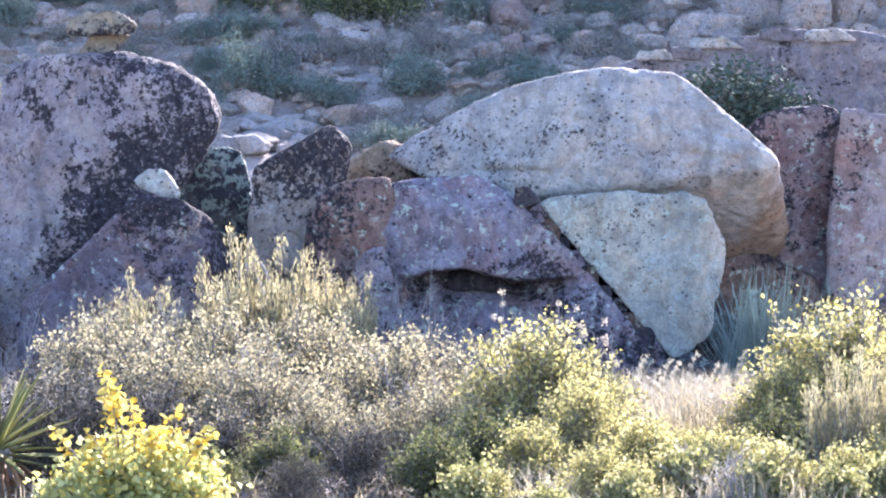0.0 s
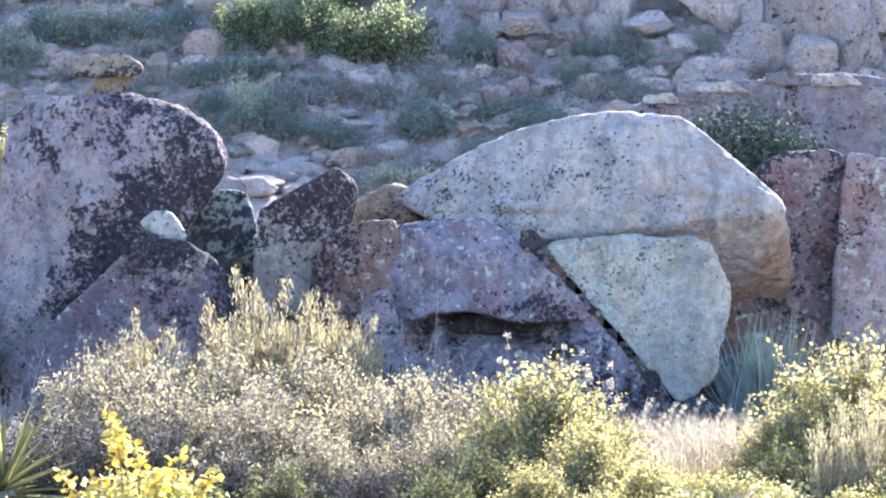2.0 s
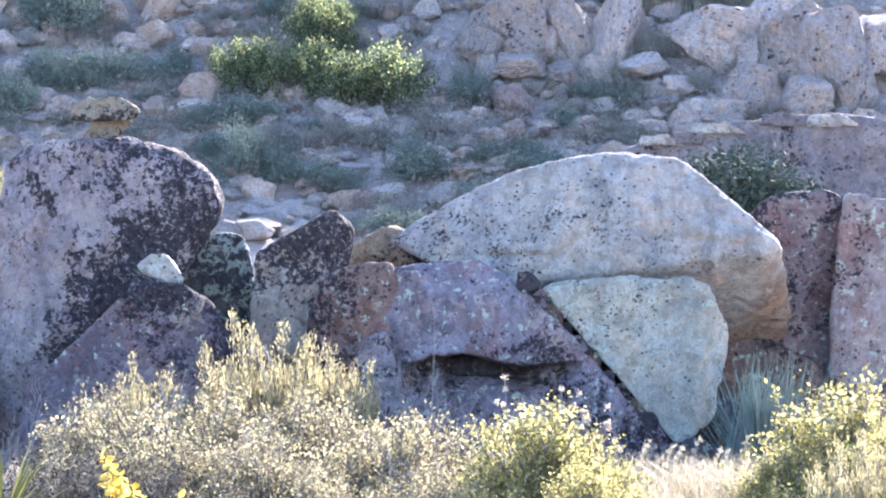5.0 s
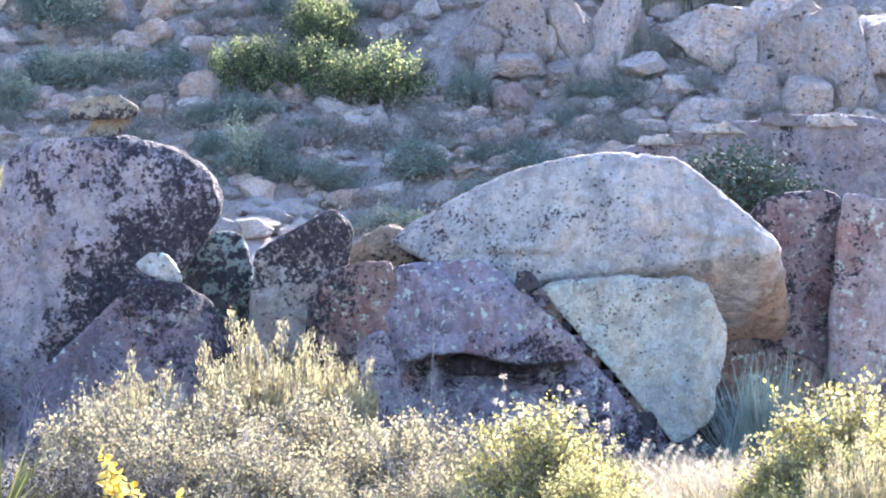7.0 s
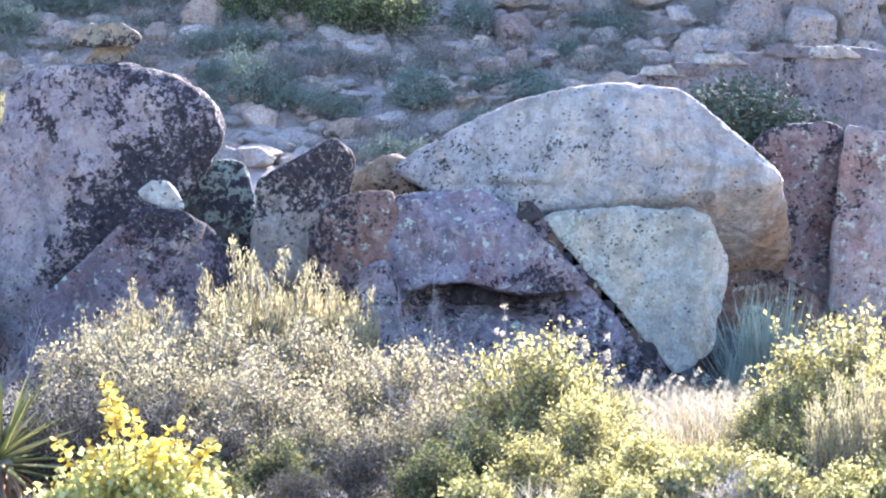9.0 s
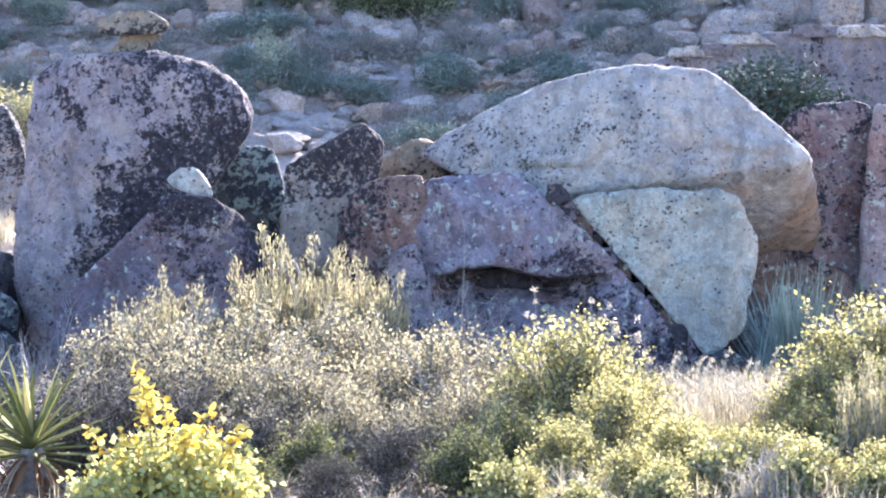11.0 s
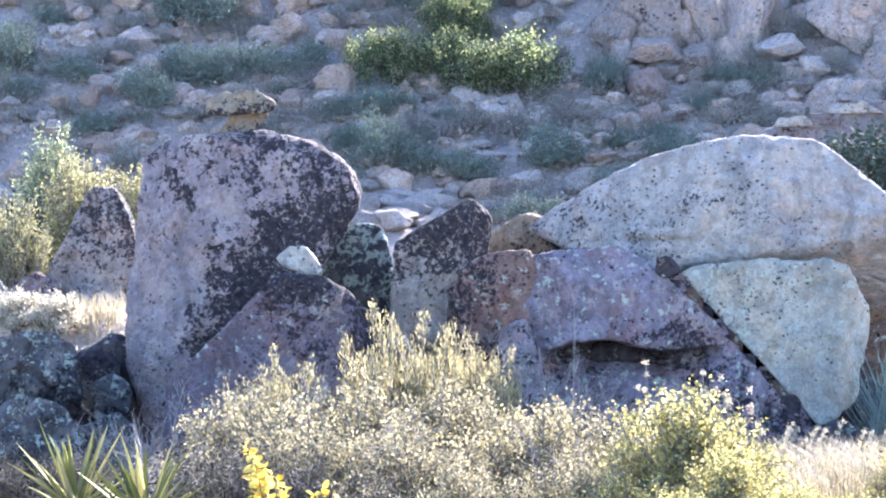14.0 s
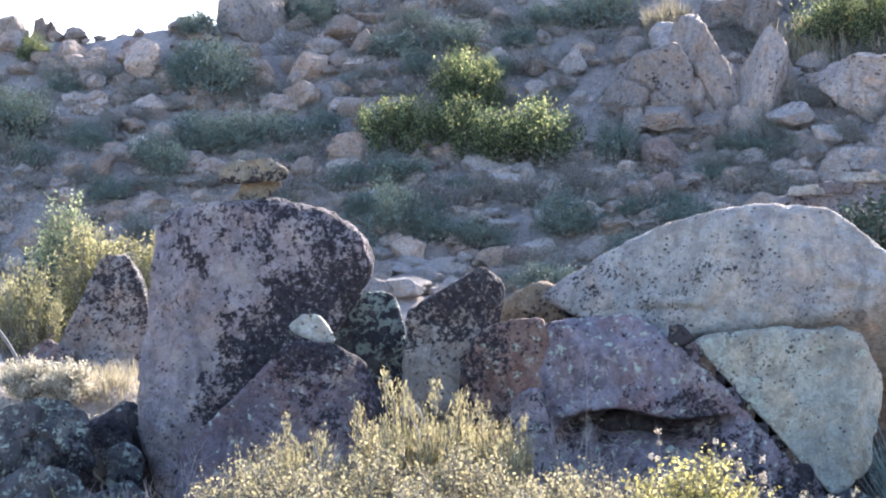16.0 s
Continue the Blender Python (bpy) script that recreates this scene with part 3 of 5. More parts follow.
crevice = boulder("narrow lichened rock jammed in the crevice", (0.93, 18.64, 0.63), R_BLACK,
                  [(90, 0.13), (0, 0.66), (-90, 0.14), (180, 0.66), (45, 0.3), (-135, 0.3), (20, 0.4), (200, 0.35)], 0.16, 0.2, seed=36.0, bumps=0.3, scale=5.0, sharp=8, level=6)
crevice.rotation_euler = (0, radians(49), 0)
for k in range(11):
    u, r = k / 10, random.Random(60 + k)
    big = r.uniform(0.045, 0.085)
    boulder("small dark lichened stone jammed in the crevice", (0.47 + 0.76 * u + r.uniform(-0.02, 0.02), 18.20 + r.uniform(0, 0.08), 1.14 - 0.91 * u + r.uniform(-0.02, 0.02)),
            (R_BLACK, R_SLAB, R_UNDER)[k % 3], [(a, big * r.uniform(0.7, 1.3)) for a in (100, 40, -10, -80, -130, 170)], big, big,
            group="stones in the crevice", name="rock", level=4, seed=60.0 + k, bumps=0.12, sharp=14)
# made-up rock, black in place of the shade under the wedge's tip
boulder("black rock added as the shade in the hollow under the wedge", (1.52, 18.75, 0.14), R_BLACK,
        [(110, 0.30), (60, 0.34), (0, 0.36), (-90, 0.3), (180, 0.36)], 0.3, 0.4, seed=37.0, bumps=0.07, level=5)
# plug for the bright gap: brown rock with shade in its colour
boulder("brown rock added under the overhang, darkened for its shade", (1.84, 19.7, 0.32), R_UNDER,
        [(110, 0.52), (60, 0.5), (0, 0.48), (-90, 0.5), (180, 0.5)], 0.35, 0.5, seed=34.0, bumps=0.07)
boulder("reddish brown rock at the foot of the pointed one", (-3.87, 22.0, 0.91), R_BROWN,
        [(125, 0.14), (70, 0.19), (20, 0.22), (-90, 0.25), (180, 0.15)], 0.13, 0.2, seed=35.0, bumps=0.12, sharp=20)
boulder("buff granite rock wedged behind the slab", (-0.33, 19.6, 1.19), R_TAN,
        [(179, 0.34), (-91, 1.2), (-25, 0.6), (47, 0.24), (69, 0.25), (120, 0.22), (133, 0.27)], 0.3, 0.4, sharp=18, level=6, seed=8.2, bumps=0.08)
boulder("huge pale granite boulder with sunlit top edge", (1.13, 19.1, 1.35), R_BIG,
        [(-112, 0.59), (-82, 1.11), (-46, 1.31), (-27, 1.25), (2, 1.42), (32, 0.73), (45, 0.61), (49, 0.59), (63, 0.59), (80, 0.57), (96, 0.57), (108, 0.69), (116, 0.76), (126, 0.97), (144, 1.44)], 0.52, 1.0,
        level=7, sharp=30, seed=9.4, bumps=0.022, tilt=0.06, facets=[(0.75, -0.62, -0.25, 1.0), (-0.35, -0.9, 0.3, 0.62), (0.2, -0.85, 0.5, 0.58), (0.1, -0.55, -0.83, 0.40), (0.55, -0.5, -0.65, 0.72)],
        dents=[(0.05, -0.20, 0.34, 0.02, 0.07, 0.035), (0.42, 0.02, 0.20, 0.02, 0.06, 0.025), (-0.72, -0.06, 0.24, 0.02, 0.07, 0.04), (0.62, 0.16, 0.16, 0.02, 0.05, 0.02)])
boulder("grey-green wedge-shaped granite block under the pale boulder", (1.09, 18.4, 0.68), R_WEDGE,
        [(-139, 0.12), (-116, 0.33), (-65, 0.53), (-32, 0.57), (-10, 0.55), (-7, 0.56), (31, 0.59), (63, 0.59), (90, 0.5), (91, 0.49), (117, 0.63)], 0.24, 0.5,
        level=6, sharp=34, seed=10.6, bumps=0.04, tilt=0.08, facets=[(0.75, -0.65, -0.1, 0.46)])
boulder("brown granite boulder with dark crust and upright crack", (2.21, 20, 1.02), R_BROWN,
        [(-177, 0.29), (-90, 1.1), (-5, 0.36), (11, 0.33), (81, 0.65), (101, 0.65), (124, 0.58)], 0.5, 0.7, level=6, seed=11.7, bumps=0.05, sharp=20)
boulder("rosy brown granite boulder behind the shrubs", (2.77, 19.8, 1), R_ROSE,
        [(-180, 0.4), (172, 0.38), (-116, 0.63), (-63, 0.47), (0, 0.32), (46, 0.47), (78, 0.55), (106, 1)], 0.5, 0.7, level=6, seed=12.3, bumps=0.05, sharp=20)
boulder("low brown rock under the rosy boulder", (2.95, 19.6, 0.25), R_BROWN,
        [(100, 0.27), (60, 0.3), (0, 0.5), (-90, 0.4), (180, 0.45), (130, 0.35)], 0.4, 0.6, seed=13.3, bumps=0.07)
boulder("broad grey-rose granite slab behind the pile", (2.79, 26, 1.72), R_FAR,
        [(180, 1.37), (-90, 1.8), (19, 1.32), (72, 0.69), (84, 0.68), (96, 0.49), (104, 0.63), (122, 0.97)], 0.8, 1.5, level=6, seed=14.2, bumps=0.04, sharp=24)
for k, (x, z, wide, high) in enumerate([(2.25, 2.18, 0.30, 0.022), (2.75, 2.25, 0.26, 0.03), (1.75, 2.1, 0.22, 0.022), (3.09, 2.28, 0.20, 0.025), (1.93, 2.14, 0.12, 0.03)]):
    boulder("thin flat granite slab lying on the broad slab", (x, 25.4, z), (R_BIG, R_FAR, R_BIG)[k % 3], [(90, high), (60, high * 2), (8, wide), (-20, wide), (-90, high), (188, wide), (150, wide * 0.8)], 0.25, 0.6,
            group="slabs behind the pile", name="rock", level=5, seed=70.0 + k, bumps=0.05, sharp=24)
boulder("pointed pale granite rock with dark crust", (-3.52, 22.3, 1.25), R_POINT,
        [(-118, 0.6), (-80, 0.6), (-1, 0.37), (12, 0.38), (32, 0.44), (99, 0.4), (149, 0.16), (156, 0.13)], 0.35, 0.4, level=6, seed=15.4, bumps=0.06, sharp=18)
boulder("grey lichen-crusted boulder beside the leaning one", (-3.23, 17.8, 0.6), R_GREY,
        [(171, 0.27), (-105, 0.27), (-79, 0.22), (-12, 0.4), (13, 0.38), (51, 0.35), (87, 0.3), (102, 0.25)], 0.3, 0.4, level=6, seed=16.1, bumps=0.1, sharp=44, cracks=0.03, facets=[(0.6, -0.7, 0.35, 0.29), (-0.3, -0.8, 0.5, 0.27), (0.3, -0.9, -0.3, 0.25), (-0.6, -0.75, -0.1, 0.33)])
boulder("low grey boulder half sunk in the ground", (-3.13, 17.5, 0.17), R_GREY,
        [(97, 0.32), (56, 0.36), (15, 0.39), (-8, 0.4), (-91, 0.35), (179, 0.6)], 0.35, 0.4, level=6, seed=17.8, bumps=0.15, sharp=44, cracks=0.03, facets=[(0.6, -0.7, 0.35, 0.29), (-0.3, -0.8, 0.5, 0.27), (0.3, -0.9, -0.3, 0.25), (-0.6, -0.75, -0.1, 0.33)])
# black on the dark ones paints the gap's shade; the deepest is filler
for lab, where, size, sd in (("loose rock darkened for the shade of the gap", (-2.87, 18.5, 0.54), 0.16, 1), ("grey loose rock in the shaded gap", (-2.75, 18.2, 0.45), 0.13, 2),
                             ("grey loose rock on the ground", (-2.71, 17.9, 0.18), 0.19, 3), ("filler rock, dark as the shade deep in the gap", (-2.86, 18.95, 0.42), 0.34, 4)):
    boulder(lab, where, R_BLACK if "dark" in lab else R_GREY, [(115, size), (50, size), (-5, size * 0.85), (-90, size * 1.2), (-170, size * 0.8)], size, size,
            group="loose rocks in the gap", name="rock", level=4, seed=20.0 + sd, bumps=0.09)
boulder("dark stone chocked under the wedge block", (1.42, 18.3, 0.07), R_GREY,
        [(107, 0.17), (59, 0.17), (-9, 0.19), (-90, 0.16), (176, 0.18)], 0.2, 0.3, group="", name="rock", level=4, seed=25.0, bumps=0.08)
boulder("small bleached stone perched on the slab", (-1.63, 17.95, 1.23), R_WHITE,
        [(-151, 0.09), (-110, 0.05), (-91, 0.08), (4, 0.13), (39, 0.09), (91, 0.08), (131, 0.09)], 0.11, 0.12, group="", name="stone", level=4, seed=26.0, bumps=0.06, sharp=16)
boulder("flat tan stone on top of the little cairn", (-2.02, 18.63, 2.155), R_CAIRN,
        [(-109, 0.1), (-89, 0.07), (-82, 0.07), (-9, 0.22), (54, 0.13), (92, 0.05), (115, 0.09), (153, 0.15)], 0.19, 0.14, group="stones of the cairn", name="stone", level=5, seed=27.0, bumps=0.07, sharp=26)
low_stone = boulder("flat tan stone at the bottom of the cairn", (-2.0, 18.6, 2.045), R_CAIRN,
        [(-150, 0.13), (-105, 0.085), (-60, 0.08), (-8, 0.175), (40, 0.12), (95, 0.062), (140, 0.085), (178, 0.19)], 0.07, 0.12, group="stones of the cairn", name="stone", level=5, seed=28.0, bumps=0.07, sharp=26)


low_stone.rotation_euler = (0, radians(-13), 0)

# ---- the hillside: rocks ----
VARIANTS = []
for k in range(9):
    r = random.Random(40 + k)
    cuts = [(r.gauss(0, 1), r.gauss(0, 1), r.gauss(0, 0.8), r.uniform(0.50, 0.95)) for _ in range(14)]
    VARIANTS.append(rock_shape([(a, 1.0) for a in range(0, 360, 60)], 0.95, 0.95, level=4 if k < 4 else 3, seed=40.0 + k, bumps=0.10, sharp=44, facets=cuts))
for k in range(4):
    r = random.Random(80 + k)
    cuts = [(r.gauss(0, 1), r.gauss(-0.3, 0.8), r.gauss(0.1, 0.7), r.uniform(0.50, 0.90)) for _ in range(15)]
    VARIANTS.append(rock_shape([(a, 1.0) for a in range(0, 360, 60)], 0.9, 0.95, level=4, seed=80.0 + k, bumps=0.12, sharp=60, facets=cuts, cracks=0.05))
ROCK_MESH = {}
for nm, mat in (("tan", R_HILL_TAN), ("pale", R_HILL_PALE), ("brown", R_HILL_BROWN), ("crag", R_HILL_CRAG)):
    ROCK_MESH[nm] = [mesh_of("hill_rock_" + nm, v, f, mat) for v, f in VARIANTS]


def hill_rock(x, y, half, high, tone, label, rng, sink=0.25, crag=False):
    ob = new("hill_rock", ROCK_MESH[tone][9 + rng.randrange(4) if crag else rng.randrange(9)])
    flip = rng.choice((1, -1))
    ob.location = (x, y, float(ground(x, y)) + high * (0.5 - sink * 0.5))
    ob.rotation_euler = (rng.uniform(-0.2, 0.2), rng.uniform(-0.25, 0.25), rng.choice((0, 0.5, -0.5, 0.9)))
    ob.scale = (half * 1.08 * flip, half * rng.uniform(0.7, 1.1), high * 0.5 * (1 + sink))
    return tagged(ob, label, "rock", "rocks on the hillside")


rr = random.Random(5)
OUTCROP = [(0.98, 54.1, 0.63, 1.16), (1.63, 54.7, 0.44, 1.17), (0.6, 53.7, 0.37, 0.77), (2.18, 54, 0.44, 1.08), (2.94, 53.9, 0.38, 1.5),
    (3.3, 54.2, 0.22, 0.87), (1.24, 53.5, 0.57, 0.48), (1.95, 53.3, 0.4, 0.48), (2.49, 53.5, 0.29, 0.57), (2.37, 56.8, 0.56, 0.65),
    (3.07, 56.6, 0.38, 0.71), (3.86, 55.2, 0.25, 0.36), (0.72, 55.4, 0.35, 0.59), (1.74, 54, 0.29, 0.68)]
OUTCROP_EAST = [(4.7, 54, 0.85, 0.96), (5.8, 53.4, 0.71, 1.24), (6.6, 53, 0.71, 1.51), (5.25, 52.6, 0.47, 0.75), (4.56, 52.2, 0.42, 0.52),
    (5.99, 52.5, 0.52, 0.75), (7.25, 53.5, 0.57, 1.24), (3.92, 52, 0.3, 0.39), (3.47, 51.9, 0.23, 0.3), (5.21, 53.5, 0.29, 0.57)]
for lab, x, y, wide, high, sd in (("cracked tan bedrock of the hillside outcrop", 1.75, 55.0, 1.45, 1.0, 91.0), ("long tan bedrock ledge of the hillside outcrop", 5.6, 54.2, 1.7, 0.95, 93.0)):
    cuts = [(rr.gauss(0, 1), rr.gauss(-0.6, 0.6), rr.gauss(0.3, 0.6), rr.uniform(0.45, 0.85)) for _ in range(14)]
    boulder(lab, (x, y, float(ground(x, y)) + 0.2), R_HILL_CRAG, [(180, wide), (148, wide * 0.9), (115, high * 1.15), (90, high), (62, high * 1.2), (30, wide * 0.95), (0, wide), (-90, 0.7)], 0.8, 0.9,
            group="rocks on the hillside", name="hill_rock", level=6, seed=sd, bumps=0.16, sharp=50, cracks=0.06, facets=cuts)
for x, y, half, high in OUTCROP + OUTCROP_EAST:
    hill_rock(x, y, half * 1.28, high * 1.05, "crag", "great tan granite block of the hillside outcrop", rr, crag=True)
for k in range(22):
    half = rr.uniform(0.16, 0.34)
    hill_rock(rr.uniform(0.6, 3.5) if k < 12 else rr.uniform(4.2, 7.0), rr.uniform(52.8, 54.6), half, half * rr.uniform(0.9, 1.8), "crag", "broken granite block at the foot of the outcrop", rr, crag=True)
CREST_ROCKS = [(-6.45, 56.9, 0.5, 0.8), (-5.85, 57.1, 0.5, 0.95), (-6.15, 56.6, 0.4, 0.5), (-5.14, 57.3, 0.4, 0.5), (-4.38, 57.5, 0.35, 0.45), (-3.65, 57.4, 0.35, 0.4), (-6.8, 56.5, 0.3, 0.24),
               (-10.5, 56.7, 0.34, 0.6), (-10.0, 56.8, 0.17, 0.42), (-9.8, 56.9, 0.13, 0.36), (-9.3, 56.8, 0.3, 0.18)]
for row in CREST_ROCKS:
    hill_rock(*row, "crag", "tan granite rock standing on the crest of the slope", rr, crag=True)
TAN_ROCKS = [(-4.05, 52.6, 0.42, 0.58), (-4.81, 52.3, 0.31, 0.39), (-2.97, 52.5, 0.16, 0.34), (-8.18, 52.3, 0.22, 0.45), (-7.96, 52.9, 0.13, 0.23),
    (-8.69, 52.5, 0.26, 0.24), (-8.69, 54.7, 0.29, 0.33), (-8.22, 54.9, 0.22, 0.29), (-7.91, 55.6, 0.5, 0.62), (-4.93, 55.4, 0.4, 0.5),
    (-4.32, 55.4, 0.12, 0.18), (-3.8, 55.3, 0.19, 0.2), (-5.27, 56.8, 0.28, 0.35), (-4.51, 56.5, 0.45, 0.46), (-4.02, 55.9, 0.3, 0.46),
    (-5.9, 55.3, 0.39, 0.45), (-4.97, 54.6, 0.36, 0.45), (-4.16, 54.2, 0.31, 0.35), (-4.36, 54.8, 0.25, 0.29)]
TAN_ROCKS_HIGH = [(-7.39, 55, 0.3, 0.39), (-8.26, 55.9, 0.35, 0.3), (-9.37, 56.2, 0.33, 0.34), (-8.81, 55.8, 0.3, 0.26), (-6.93, 54.5, 0.34, 0.23),
    (-6.3, 54.5, 0.24, 0.21), (-0.61, 51.3, 0.21, 0.24), (0.33, 50.4, 0.27, 0.23), (3.96, 52, 0.3, 0.39), (3.46, 52, 0.31, 0.28),
    (-3.45, 56.5, 0.28, 0.26), (-4.04, 57.1, 0.31, 0.25), (-2.79, 56.6, 0.23, 0.24), (-1.69, 57.1, 0.26, 0.29), (-1.17, 56.9, 0.25, 0.24),
    (-5.41, 55.7, 0.15, 0.24), (-5.36, 54.5, 0.29, 0.23), (-8.92, 54.5, 0.21, 0.21), (-9.07, 54.1, 0.21, 0.23), (-7.49, 54.2, 0.24, 0.17)]
for row in TAN_ROCKS + TAN_ROCKS_HIGH:
    hill_rock(*row, "tan", "weathered tan granite rock on the hillside", rr)
PALE_ROCKS = [(-1.88, 52.5, 0.36, 0.32), (-0.78, 52.7, 0.18, 0.28), (-1.4, 51.9, 0.32, 0.3), (-1.08, 52, 0.23, 0.33), (-0.61, 51.9, 0.26, 0.26),
    (0.1, 51.7, 0.28, 0.24), (0.72, 51.6, 0.23, 0.2), (1.41, 51.7, 0.23, 0.17), (-1.74, 51.1, 0.41, 0.15), (-1.57, 50.7, 0.38, 0.25),
    (0.79, 50.5, 0.3, 0.16), (-1.18, 52.3, 0.26, 0.26), (2.25, 52.7, 0.28, 0.24), (2.66, 52.7, 0.4, 0.3), (3.12, 52.4, 0.28, 0.28),
    (-0.29, 51.9, 0.17, 0.19), (-0.38, 52.4, 0.19, 0.21), (-2.04, 51.4, 0.28, 0.13), (-2.29, 50.6, 0.27, 0.14), (-0.84, 50.8, 0.27, 0.18)]
PALE_ROCKS_HIGH = [(3.33, 53.5, 0.64, 0.46), (3.89, 53, 0.3, 0.46), (-0.32, 55.2, 0.32, 0.51), (-0.71, 54.9, 0.22, 0.26), (-1.26, 55.4, 0.25, 0.24),
    (-0.23, 54.3, 0.19, 0.25), (3.69, 52.6, 0.33, 0.3), (4.2, 52.5, 0.24, 0.28), (-2.43, 52.1, 0.21, 0.19), (-0.86, 54.6, 0.17, 0.2),
    (-3.81, 51.7, 0.28, 0.11), (-4.25, 51.4, 0.28, 0.13), (-4.76, 51.9, 0.23, 0.15), (-3.09, 52.2, 0.19, 0.13), (-8.92, 52.1, 0.23, 0.13),
    (-9.57, 52.6, 0.24, 0.19), (-6.74, 52.1, 0.28, 0.13), (-5.05, 53.1, 0.21, 0.23)]
for row in PALE_ROCKS + PALE_ROCKS_HIGH:
    hill_rock(*row, "pale", "pale flat granite slab on the hillside", rr)
BROWN_ROCKS = [(1.07, 52.5, 0.57, 0.51), (1.11, 51.5, 0.26, 0.41), (-0.09, 52, 0.26, 0.2), (1.61, 51.8, 0.17, 0.15), (-3.84, 52.2, 0.14, 0.19),
    (-2.54, 52.5, 0.16, 0.15), (-8.25, 56.2, 0.3, 0.22), (-7.31, 56, 0.25, 0.22), (-9.99, 56.3, 0.35, 0.22), (-3.38, 54.2, 0.19, 0.21),
    (-1.78, 52.2, 0.23, 0.19), (-0.11, 51.1, 0.23, 0.15)]
for row in BROWN_ROCKS:
    hill_rock(*row, "brown", "dark brown angular rock on the hillside", rr)
for k in range(150):
    x, y = rr.uniform(-10.5, 7.5), rr.uniform(49.2, 58.5)
    if x < -5.5 and y > 56:
        continue
    half = 0.10 + 0.28 * rr.random() ** 1.7
    tone = rr.choice(("tan", "tan", "pale", "brown", "pale"))
    hill_rock(x, y, half, half * rr.uniform(0.6, 1.3), tone, {"tan": "weathered tan rock half buried in the slope", "pale": "pale grey rock half buried in the slope",
                                                              "brown": "brown rock half buried in the slope"}[tone], rr)
for k in range(16):
    half = rr.uniform(0.14, 0.36)
    hill_rock(rr.uniform(-10.4, -5.4), rr.uniform(54.4, 56.2), half, half * rr.uniform(0.6, 1.1), "tan", "weathered tan rock near the crest of the slope", rr)
for k in range(14):
    half, tone = rr.uniform(0.18, 0.38), rr.choice(("tan", "pale"))
    hill_rock(rr.uniform(-5, 2), rr.uniform(48.7, 51.8), half, half * rr.uniform(0.6, 1.0), tone, "weathered rock low on the slope", rr)
# loose stones past counting
rng = np.random.default_rng(9)
vs, fs, base = [], [], 0
for k in range(1300):
    x, y = rng.uniform(-11, 8), rng.uniform(47.5, 60)
    v, f = SPHERES[2]
    s = 0.07 + 0.24 * rng.random() ** 2.2
    w = v * rng.uniform(0.65, 1.2, (len(v), 1)) * (s * rng.uniform(0.8, 1.5), s * rng.uniform(0.8, 1.3), s * 0.7) + (x, y, float(ground(x, y)) + s * 0.15)
    vs.append(w)
    fs += [[a + base for a in t] for t in f]
    base += len(v)
tagged(new("hillside_stones", mesh_of("hillside_stones", np.concatenate(vs), fs, R_LOOSE)), "small pale loose stones strewn over the slope", "stones", kind="stuff")

# ---- the hillside: shrubs ----
FAR = {}
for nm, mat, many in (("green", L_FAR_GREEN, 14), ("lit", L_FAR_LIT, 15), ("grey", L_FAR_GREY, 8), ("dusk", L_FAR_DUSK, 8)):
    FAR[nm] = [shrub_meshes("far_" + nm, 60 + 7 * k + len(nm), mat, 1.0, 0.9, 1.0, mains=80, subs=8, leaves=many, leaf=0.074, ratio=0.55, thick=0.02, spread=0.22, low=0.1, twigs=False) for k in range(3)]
    FAR[nm + "_low"] = [shrub_meshes("low_" + nm, 90 + 7 * k + len(nm), mat, 1.0, 0.9, 1.0, mains=30, subs=4, leaves=12, leaf=0.085, ratio=0.35, thick=0.02, spread=0.28, low=0.12, upright=0.25, twigs=False) for k in range(3)]


def far_shrub(x, y, half, high, tone, label, rng, name="hillside_shrub"):
    ob = shrub(name, (x, y), label, FAR[tone][rng.randrange(3)], group="shrubs on the hillside", turn=rng.uniform(0, 360))
    ob.scale = (half * 1.12, half * 1.05, high * 1.08)
    return ob


GREEN_SHRUBS = [(-6.64, 54.9, 0.67, 0.82), (-7.19, 55, 0.39, 0.59), (-9.82, 53.7, 0.58, 0.81), (-8.59, 53.2, 0.38, 0.42), (-7.21, 52.3, 0.47, 0.62),
    (-6.68, 53.2, 0.46, 0.57), (-5.96, 53.2, 0.48, 0.59), (-5.2, 53.3, 0.46, 0.53), (-4.62, 53.6, 0.34, 0.44), (-7.98, 51.6, 0.46, 0.42),
    (-3.27, 50.4, 0.5, 0.81), (-3.26, 51.9, 0.6, 0.43), (0.15, 56.7, 0.61, 0.67), (0.39, 52.7, 0.38, 0.56), (1.35, 54.1, 0.3, 0.48),
    (-0.48, 50.5, 0.59, 0.56), (-7.07, 56.6, 0.47, 0.38), (-5.12, 57.2, 0.56, 0.45), (-2.64, 50.4, 0.36, 0.45), (-3.77, 51, 0.27, 0.4)]
